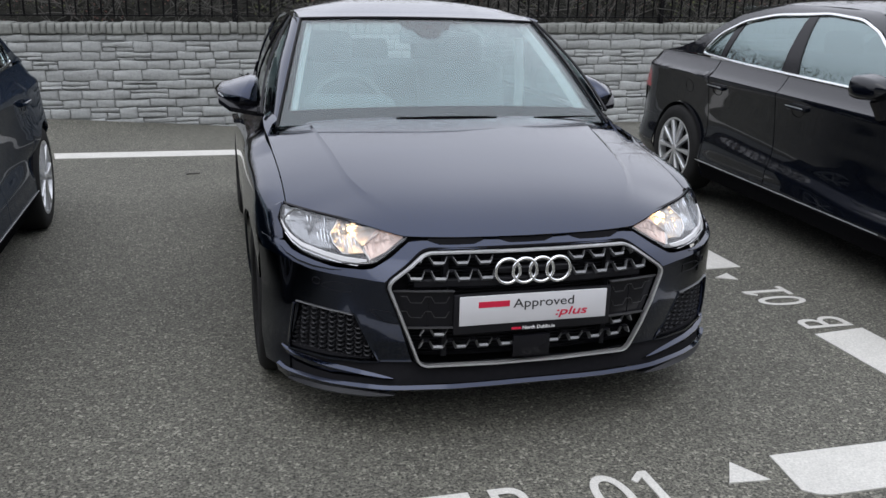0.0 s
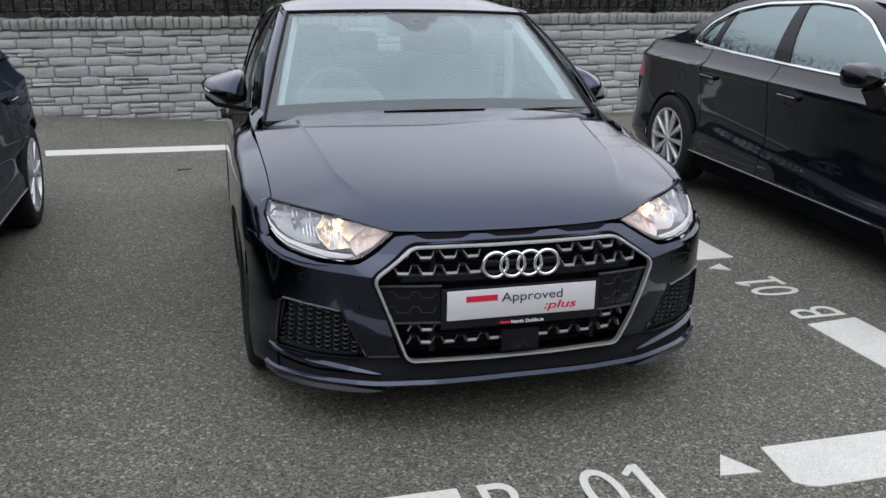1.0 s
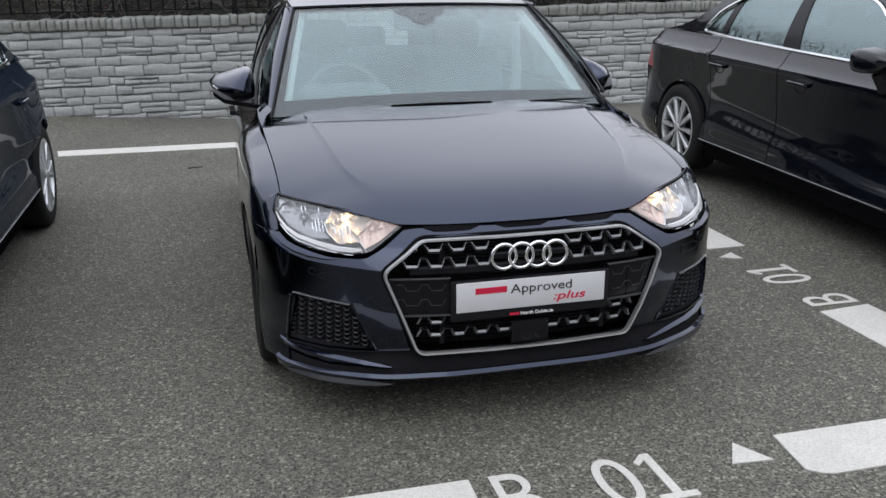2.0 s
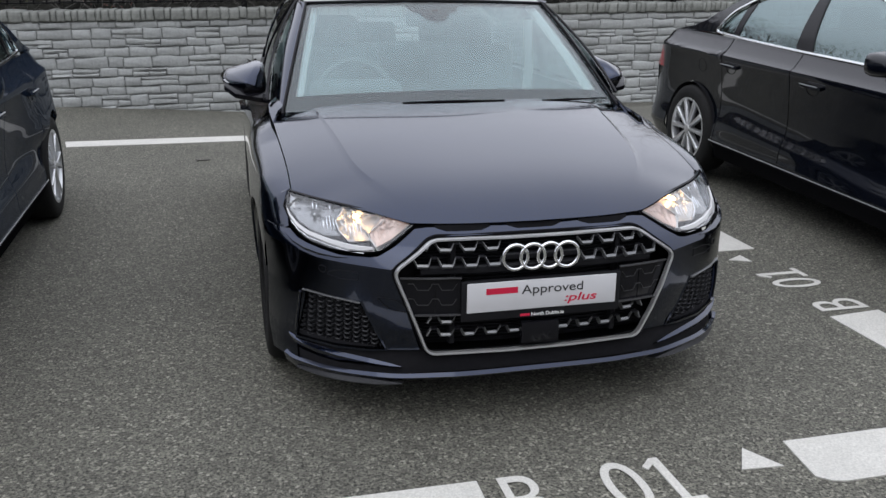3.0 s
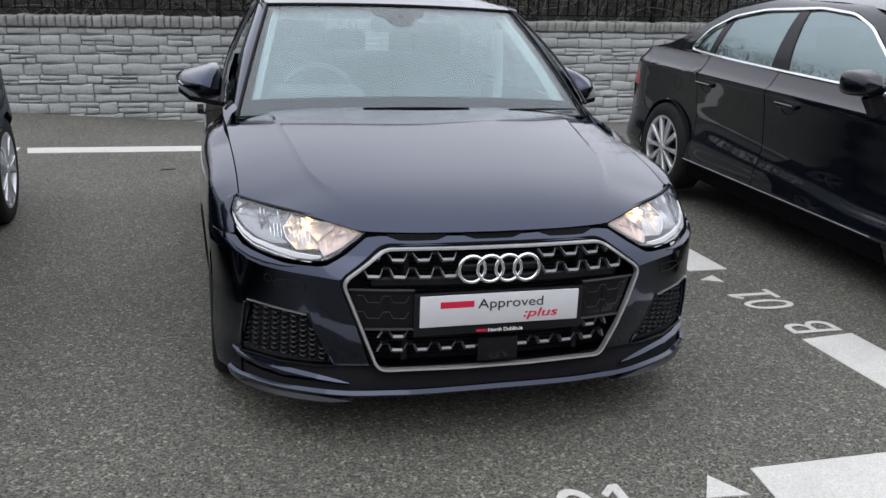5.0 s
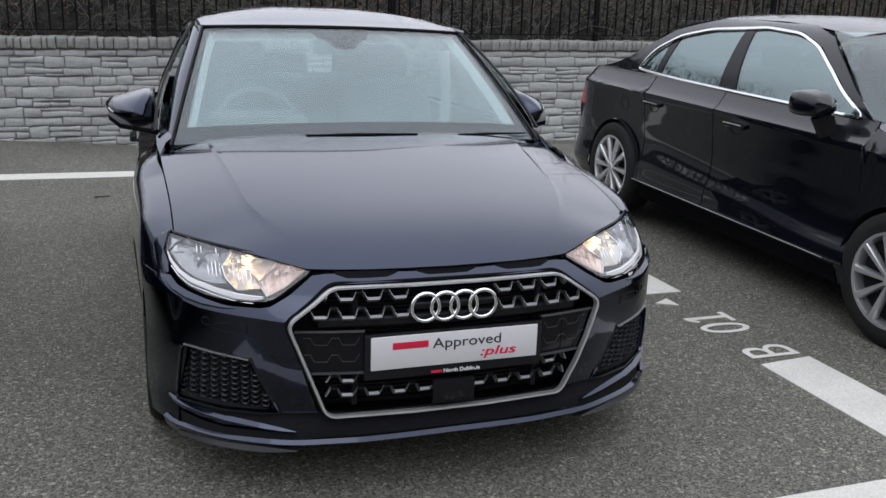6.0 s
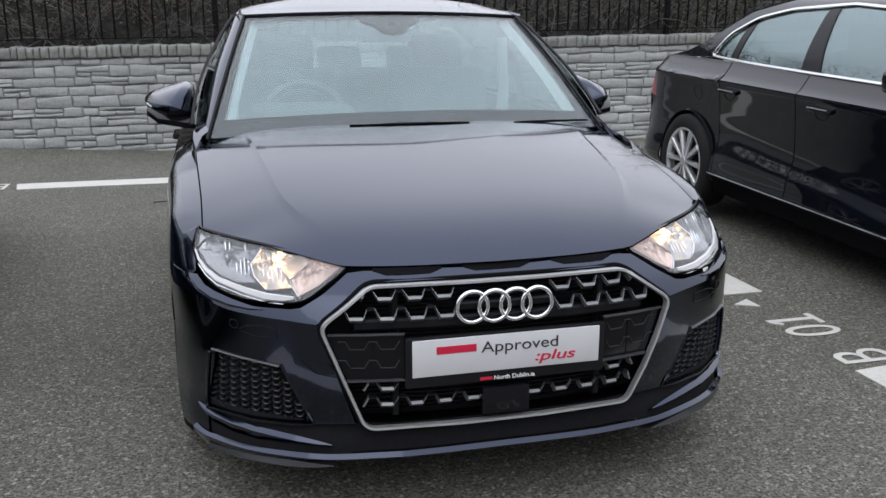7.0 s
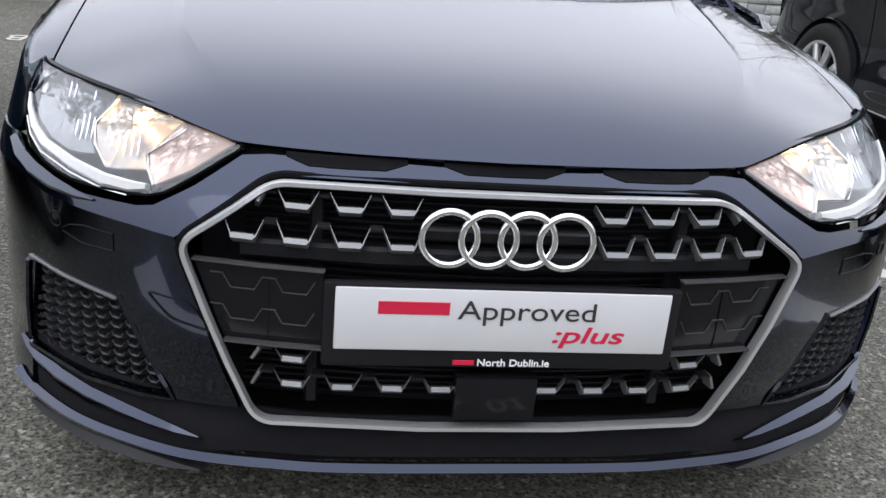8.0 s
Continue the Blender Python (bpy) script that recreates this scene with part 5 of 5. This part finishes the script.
        screen_edge = [((3.50, 1.06), (3.425, 1.014)), ((3.45, 1.15), (3.285, 1.170)), ((3.16, 1.295), (3.05, 1.276)), ((2.77, 1.385), (2.77, 1.330)), ((2.28, 1.405), (2.28, 1.368)), ((1.94, 1.393), (1.98, 1.354)), ((1.735, 1.345), (1.775, 1.296)), ((1.55, 1.228), (1.595, 1.193)), ((1.395, 1.120), (1.445, 1.098)), ((1.20, .990), (1.25, .998))]
        panel("roof_side", [strip(screen_edge, 4, 4, lambda y, z: gx(y, z))], paint, car, .012, ins)
        panel("rear_quarter", [strip([((3.46, 1.155), (3.425, 1.006)), ((3.60, 1.082), (3.55, 1.0)), ((3.80, 1.020), (3.76, .994)), ((4.02, .980), (4.0, .965))], 4, 4, lambda y, z: gx(y, z))], paint, car, .012, ins)
        for y in (2.12, 2.99):
            bar("door_handle", [fl(y + d, .828) + Vector((s * (.020 - .012 * (abs(d) > .07)), 0, 0)) for d in (-.085, -.065, 0, .065, .085)], (s, 0, .2), .022, .026, paint, doors[y])
            bar("handle_strip", [fl(y + d, .838) + Vector((s * .030, 0, 0)) for d in (-.078, 0, .078)], (s, 0, .2), .005, .006, SATIN, doors[y])
            dish = [fl(y + .055 * math.cos(a), .812 + .034 * math.sin(a)) + Vector((s * .001, 0, 0)) for a in [2 * math.pi * k / 18 for k in range(18)]]
            bar("handle_dish", dish, (s, 0, 0), .004, .003, GLOSS, doors[y], closed=True)
        panel("sill_trim", [strip([((1.23 + 1.87 * k / 8, .292), (1.23 + 1.87 * k / 8, .185)) for k in range(9)], 1, 5, lambda y, z: fl(y, z) + Vector((s * .006, 0, 0)))], FRIT, car, .02, ins)
        bar("sill_strip", [fl(1.30 + 1.84 * k / 12, .304) + Vector((s * .003, 0, 0)) for k in range(13)], (s, 0, .3), .005, .004, SATIN, car)
        # Door mirror.
        pod = new("door_mirror")
        pod.parent = car
        loop = corner_path([(1.095, 1.06), (1.08, 1.112), (.97, 1.132), (.905, 1.09), (.905, 1.01), (.97, .985), (1.08, 1.0)], .025, 4)
        rings = []
        for k in range(8):
            u = k / 7
            sc = max(1 - (1 - u) ** 2.4, 0) ** (1 / 2.4) * (1 - .08 * smooth(.8, 1, u)) if u < 1 else .92
            sc = max(sc, .06)
            rings.append([Vector((s * (1.0 + (p.x - 1.0) * sc), 1.30 + .19 * u, 1.05 + (p.y - 1.06) * sc)) for p in loop])
        verts = [p for r in rings for p in r]
        n = len(loop)
        faces = [(j * n + i, j * n + (i + 1) % n, (j + 1) * n + (i + 1) % n, (j + 1) * n + i) for j in range(7) for i in range(n)]
        faces.append(tuple(range(7 * n, 8 * n)))
        finish("mirror_cap", verts, faces, paint, pod)
        bar("mirror_foot", [(s * .94, 1.42, 1.0), (s * .905, 1.42, .95), (s * .878, 1.42, .905)], (0, -1, 0), .10, .05, GLOSS, pod)
        # A thin black ring drawn for a reflection on the quarter panel.
        bar("fuel_flap", [fl(3.36 + .05 * math.cos(a), .79 + .045 * math.sin(a)) + Vector((s * .0005, 0, 0)) for a in [2 * math.pi * k / 20 for k in range(20)]], (s, 0, 0), .003, .002, GLOSS, car, closed=True) if s < 0 else None
    # Hood, boot lid, roof and screens run across the car.
    across = lambda half, y, z, crown: [Vector((half * u, y, z + crown * (1 - abs(u) ** 2.5))) for u in [-1 + k / 8 for k in range(17)]]
    rows = [across(saloon_x(y, saloon_deck(y), tail_from), y, saloon_deck(y), .05 if y > .1 else .02) for y in (.01, .05, .12, .25, .4, .6, .8, 1.0, 1.12, 1.20)]
    panel("hood", [rows], paint, car, .012, ins)
    rows = [across(saloon_x(y, saloon_deck(y), tail_from), y, saloon_deck(y), .006) for y in (3.70, 3.85, 4.0, 4.15, 4.28, 4.38, 4.44)]
    panel("boot_lid", [rows], paint, car, .012, ins)
    mid = spline([1.5, 1.75, 2.2, 2.8, 3.2, 3.45], [1.355, 1.410, 1.445, 1.430, 1.375, 1.30])
    rows = [[Vector((SAL_G(1.395) * SAL_NARROW(y) * u * 1.0, y, mid(y) - .045 * abs(u) ** 3)) for u in [-1 + k / 8 for k in range(17)]] for y in (1.66, 1.8, 2.0, 2.2, 2.5, 2.8, 3.05, 3.25)]
    panel("roof", [rows], paint, car, .012, ins)
    rows = [[Vector(((.822 + (.668 - .822) * v) * u, 1.225 - .23 * (1 - u * u) * (1 - .6 * v) + (1.725 - 1.225) * v, .985 + .04 * (1 - u * u) * (1 - v) + (1.375 - .985) * v + .02 * math.sin(math.pi * v))) for u in [-1 + k / 8 for k in range(17)]] for v in [j / 8 for j in range(9)]]
    panel("windscreen", [rows], SCREEN_GLASS, car, .004, ins)
    rows = [[Vector(((.575 + .14 * v) * u, 3.26 + .45 * v, 1.355 - .335 * v + .02 * math.sin(math.pi * v) * (1 - u * u))) for u in [-1 + k / 6 for k in range(13)]] for v in [j / 6 for j in range(7)]]
    panel("rear_window", [rows], REAR_GLASS, car, .004, ins)
    panel("underbody", [[[Vector((x, y, .19)) for x in (-.78, .78)] for y in (.3, 1, 2, 3, 4.1)]], DARK, car, .02, (0, 2, 1))
    panel("cabin_floor", [[[Vector((x, y, .60)) for x in (-.78, .78)] for y in (1.1, 2, 3.6)]], DASH, car, .02, (0, 2, 0))
    for x in (-.37, .37):
        for nm, size, m, r in (("seat_back", (.48, .14, .62), pose(x, 2.35, .82, -18), .06), ("headrest", (.26, .10, .18), pose(x, 2.46, 1.16, -12), .045)):
            bm = rounded_box(*size, r, 3)
            bmesh.ops.transform(bm, matrix=m, verts=bm.verts)
            part(nm, bm, CLOTH, car)
    bm = rounded_box(1.3, .16, .45, .05, 3)
    bmesh.ops.transform(bm, matrix=pose(0, 3.15, .82, -16), verts=bm.verts)
    part("rear_bench", bm, CLOTH, car)


saloon = thing("parked_car", pose(3.222, -.188, -.033, 1.9), "black saloon with chrome window strips and ten-spoke wheels", "car", "cars parked in a row")
build_saloon(saloon, BLACK_PAINT, 10, "single", 3.84)
neighbour = thing("parked_car", pose(-2.885, -.27, -.003), "dark grey saloon with silver five-spoke wheels", "car", "cars parked in a row")
build_saloon(neighbour, GREY_PAINT, 5, "pairs", 3.30, lamp=False)


# ---- railing on the wall ----
def build_railing():
    rail = thing("railing", Matrix(), "black iron railing of upright bars on the stone wall", "railing")
    y = WALL_Y + .12
    lo, hi = lambda x: wall_top(x) + .075, lambda x: wall_top(x) + 1.10
    for f in (lo, hi):
        bar("rail", [(x, y, f(x)) for x in (WALL_L, 0, WALL_R)], (0, 0, 1), .035, .014, IRON, rail)
    bm = rounded_box(.019, .019, 1.22, .004, 1)
    bmesh.ops.create_cone(bm, segments=4, radius1=.012, radius2=.001, depth=.07, matrix=pose(0, 0, .645))
    first = part("upright", bm, IRON, rail)
    n = int((WALL_R - WALL_L) / .128)
    first.matrix_basis = pose(WALL_L + .05, y, wall_top(WALL_L) + .06 + .61)
    for k in range(1, n):
        x = WALL_L + .05 + .128 * k
        ob = new("upright", first.data)
        ob.parent = rail
        ob.matrix_basis = pose(x, y, wall_top(x) + .06 + .61)
    bm = rounded_box(.06, .06, 1.32, .006, 1)
    post = part("post", bm, IRON, rail)
    for k in range(8):
        x = WALL_L + .5 + 2.62 * k
        ob = post if k == 0 else new("post", post.data)
        ob.parent = rail
        ob.matrix_basis = pose(x, y + .002, wall_top(x) + .655)


# ---- shrubs on the bank ----
def build_shrubs():
    rng = random.Random(11)
    verts, faces = [], []

    def twig(p, d, length, r, depth):
        steps = 6
        q, dd = Vector(p), Vector(d).normalized()
        side = dd.orthogonal().normalized()
        other = dd.cross(side)
        base = len(verts)
        for k in range(steps + 1):
            rr = r * (1 - .75 * k / steps)
            for a in (0, 2.1, 4.2):
                verts.append(tuple(q + side * (rr * math.cos(a)) + other * (rr * math.sin(a))))
            if depth and k in (1, 3, 5):
                nd = (dd + Vector((rng.uniform(-.9, .9), rng.uniform(-.9, .9), rng.uniform(-.5, .8)))).normalized()
                kids.append((q.copy(), nd, length * rng.uniform(.35, .65), rr * .6, depth - 1))
            q = q + dd * (length / steps)
            dd = (dd + Vector((rng.uniform(-.55, .55), rng.uniform(-.4, .4), rng.uniform(-.5, .35)))).normalized()
        for k in range(steps):
            for a in range(3):
                i, j = base + 3 * k + a, base + 3 * k + (a + 1) % 3
                faces.append((i, j, j + 3, i + 3))

    kids = []
    for k in range(1150):
        x = rng.uniform(WALL_L - 1, WALL_R + 1)
        y = 8.12 + 1.6 * rng.random() ** 1.4
        z = 1.0 + .5 * (y - 8.1)
        kids.append((Vector((x, y, z)), Vector((rng.uniform(-.8, .8), rng.uniform(-.5, .2), rng.uniform(.2, 1.0))), rng.uniform(.5, 1.4), rng.uniform(.003, .009), 1 + (k % 4 == 0)))
    # Taller stems, reaching out of view, added to darken what the hatchback's roof mirrors.
    for k in range(420):
        x = rng.uniform(WALL_L - 6, WALL_R + 6)
        y = 9.3 + 2.2 * rng.random()
        kids.append((Vector((x, y, 1.5)), Vector((rng.uniform(-.3, .3), rng.uniform(-.2, .2), 1.0)), rng.uniform(1.8, 3.4), rng.uniform(.012, .026), 2))
    while kids:
        twig(*kids.pop())
    me = bpy.data.meshes.new("shrub_twigs")
    me.from_pydata(verts, [], faces)
    me.materials.append(TWIG)
    tagged(new("shrub_twigs", me), "tangle of bare brown shrub twigs behind the railing", "shrub", kind="stuff")
    for mat, count, low, high, name, lab in ((LEAF, 300, 1.25, 3.8, "shrub_leaves", "dull green shrub leaves on the bank"), (BROWN_LEAF, 200, 1.0, 3.4, "withered_leaves", "withered red-brown shrub leaves on the bank")):
        verts, faces = [], []
        for _ in range(count):
            lean = rng.random() ** 1.8
            c = Vector((WALL_L + (WALL_R - WALL_L) * lean if mat is LEAF else WALL_R - (WALL_R - WALL_L) * lean, rng.uniform(8.2, 9.6), rng.uniform(low, high)))
            for k in range(90):
                p = c + Vector((rng.gauss(0, .30), rng.gauss(0, .16), rng.gauss(0, .24)))
                p.y = max(p.y, 8.02)
                a = Vector((rng.uniform(-1, 1), rng.uniform(-1, 1), rng.uniform(-1, 1))).normalized()
                b = a.orthogonal().normalized()
                l, w = rng.uniform(.012, .03), rng.uniform(.007, .014)
                i = len(verts)
                verts += [tuple(p - a * l), tuple(p + b * w), tuple(p + a * l), tuple(p - b * w)]
                faces += [(i, i + 1, i + 2), (i, i + 2, i + 3)]
        me = bpy.data.meshes.new(name)
        me.from_pydata(verts, [], faces)
        me.materials.append(mat)
        tagged(new(name, me), lab, "shrub", kind="stuff")


build_railing()
build_shrubs()


# ---- the wall's stones: courses of moulded blocks, some split in two, under upright coping blocks ----
def stone_mesh(rng, w, h, d, rough=.003):
    """A block with a rough flat face and narrow worn edges; the face looks to -y, the origin is its lower left corner."""
    e = .014
    n = max(1, min(3, int(w / .11)))
    us = [0, e] + [e + (w - 2 * e) * k / (n + 1) for k in range(1, n + 1)] + [w - e, w]
    vs = [0, e, h * rng.uniform(.4, .6), h - e, h]
    nx, nz = len(us) - 1, len(vs) - 1
    ph = rng.uniform(0, 6)
    push = rng.uniform(-.012, .004)
    verts, faces = [], []
    for j, v in enumerate(vs):
        for i, u in enumerate(us):
            edge = i in (0, nx) or j in (0, nz)
            jig = lambda: rng.uniform(-rough, rough)
            sag = .009 * math.sin(9 * u + ph) if j == nz else (.008 * math.sin(8 * u + 2 * ph) if j == 0 else 0)
            verts.append((u + (jig() if 0 < i < nx or edge else 0) * .8, push + (.0105 if edge else 0) + jig() * 1.2, v + sag + jig() * (.9 if edge else .4)))
    rim = [i for i in range(nx + 1)] + [j * (nx + 1) + nx for j in range(1, nz + 1)] + [nz * (nx + 1) + i for i in range(nx - 1, -1, -1)] + [j * (nx + 1) for j in range(nz - 1, 0, -1)]
    k0 = len(verts)
    for k in rim:
        verts.append((verts[k][0], d, verts[k][2]))
    for j in range(nz):
        for i in range(nx):
            k = j * (nx + 1) + i
            faces.append((k, k + 1, k + nx + 2, k + nx + 1))
    m = len(rim)
    for q in range(m):
        faces.append((rim[(q + 1) % m], rim[q], k0 + q, k0 + (q + 1) % m))
    return verts, faces


def build_stones():
    rng = random.Random(23)
    blocks = []
    x0, x1 = WALL_L, WALL_R
    z, gap = -.17, .005
    for h in (.112, .096, .122, .088, .108, .094, .118, .098, .090, .112, .075):
        x = x0 + rng.uniform(-.3, 0)
        while x < x1:
            w = rng.uniform(.15, .40)
            kind = rng.random()
            if kind < .66 or w < .2 or h < .08:
                blocks.append((x, z, w, h))
            elif kind < .84:
                cut = h * rng.uniform(.40, .62)
                blocks += [(x, z, w, cut), (x, z + cut, w, h - cut)]
            else:
                cut, half = h * rng.uniform(.38, .6), w * rng.uniform(.35, .65)
                blocks += [(x, z + cut, w, h - cut), (x, z, half, cut), (x + half, z, w - half, cut)]
            x += w
        z += h
    near, rest_v, rest_f = 0, [], []
    for x, z, w, h in blocks:
        if z + h > .943:
            h = .943 - z
        if h < .03:
            continue
        v, f = stone_mesh(rng, w - gap, h - gap, .05, .0038)
        zz = z + .0135 * x + .02
        if -3.6 < x < 1.2 and z > -.1 or (2.2 < x < 4.2 and z > .25):
            me = bpy.data.meshes.new("stone")
            me.from_pydata(v, [], f)
            me.materials.append(STONE)
            me.polygons.foreach_set("use_smooth", [True] * len(me.polygons))
            ob = new("stone", me)
            ob.parent = wall
            ob.matrix_basis = pose(x, WALL_Y - .006, zz, 0, -math.degrees(.0135))
            near += 1
        else:
            k = len(rest_v)
            rest_v += [(x + a, WALL_Y - .006 + b, zz + c + .0135 * a) for a, b, c in v]
            rest_f += [tuple(i + k for i in q) for q in f]
    me = bpy.data.meshes.new("stones")
    me.from_pydata(rest_v, [], rest_f)
    me.materials.append(STONE)
    me.polygons.foreach_set("use_smooth", [True] * len(me.polygons))
    ob = new("stones", me)
    ob.parent = wall
    tagged(ob, kind="stuff")
    # Coping of upright blocks.
    x = x0
    while x < x1:
        w = rng.choice((.055, .065, .08, .095, .11, .14))
        v, f = stone_mesh(rng, w - .006, .112, .36, .002)
        me = bpy.data.meshes.new("coping_stone")
        me.from_pydata(v, [], f)
        me.materials.append(COPING)
        me.polygons.foreach_set("use_smooth", [True] * len(me.polygons))
        ob = new("coping_stone", me)
        ob.parent = wall
        ob.matrix_basis = pose(x, WALL_Y - .030, wall_top(x) - .112, 0, -math.degrees(.0135))
        x += w
    return near


build_stones()


# A fallen twig on the asphalt.
twig = thing("fallen_twig", pose(-1.14, 4.71, ground_height(-1.14, 4.71) + .006), "small dry twig lying on the asphalt", "twig")
v, f = tube([Vector((-.05, -.02, 0)), Vector((-.02, -.005, .004)), Vector((.015, -.004, .003)), Vector((.055, .014, .002))], .005, False, 6)
finish("stem", v, f, TWIG, twig)
v, f = tube([Vector((-.03, -.005, .004)), Vector((-.045, .02, .006)), Vector((-.06, .035, .003))], .003, False, 6)
finish("side_shoot", v, f, TWIG, twig)
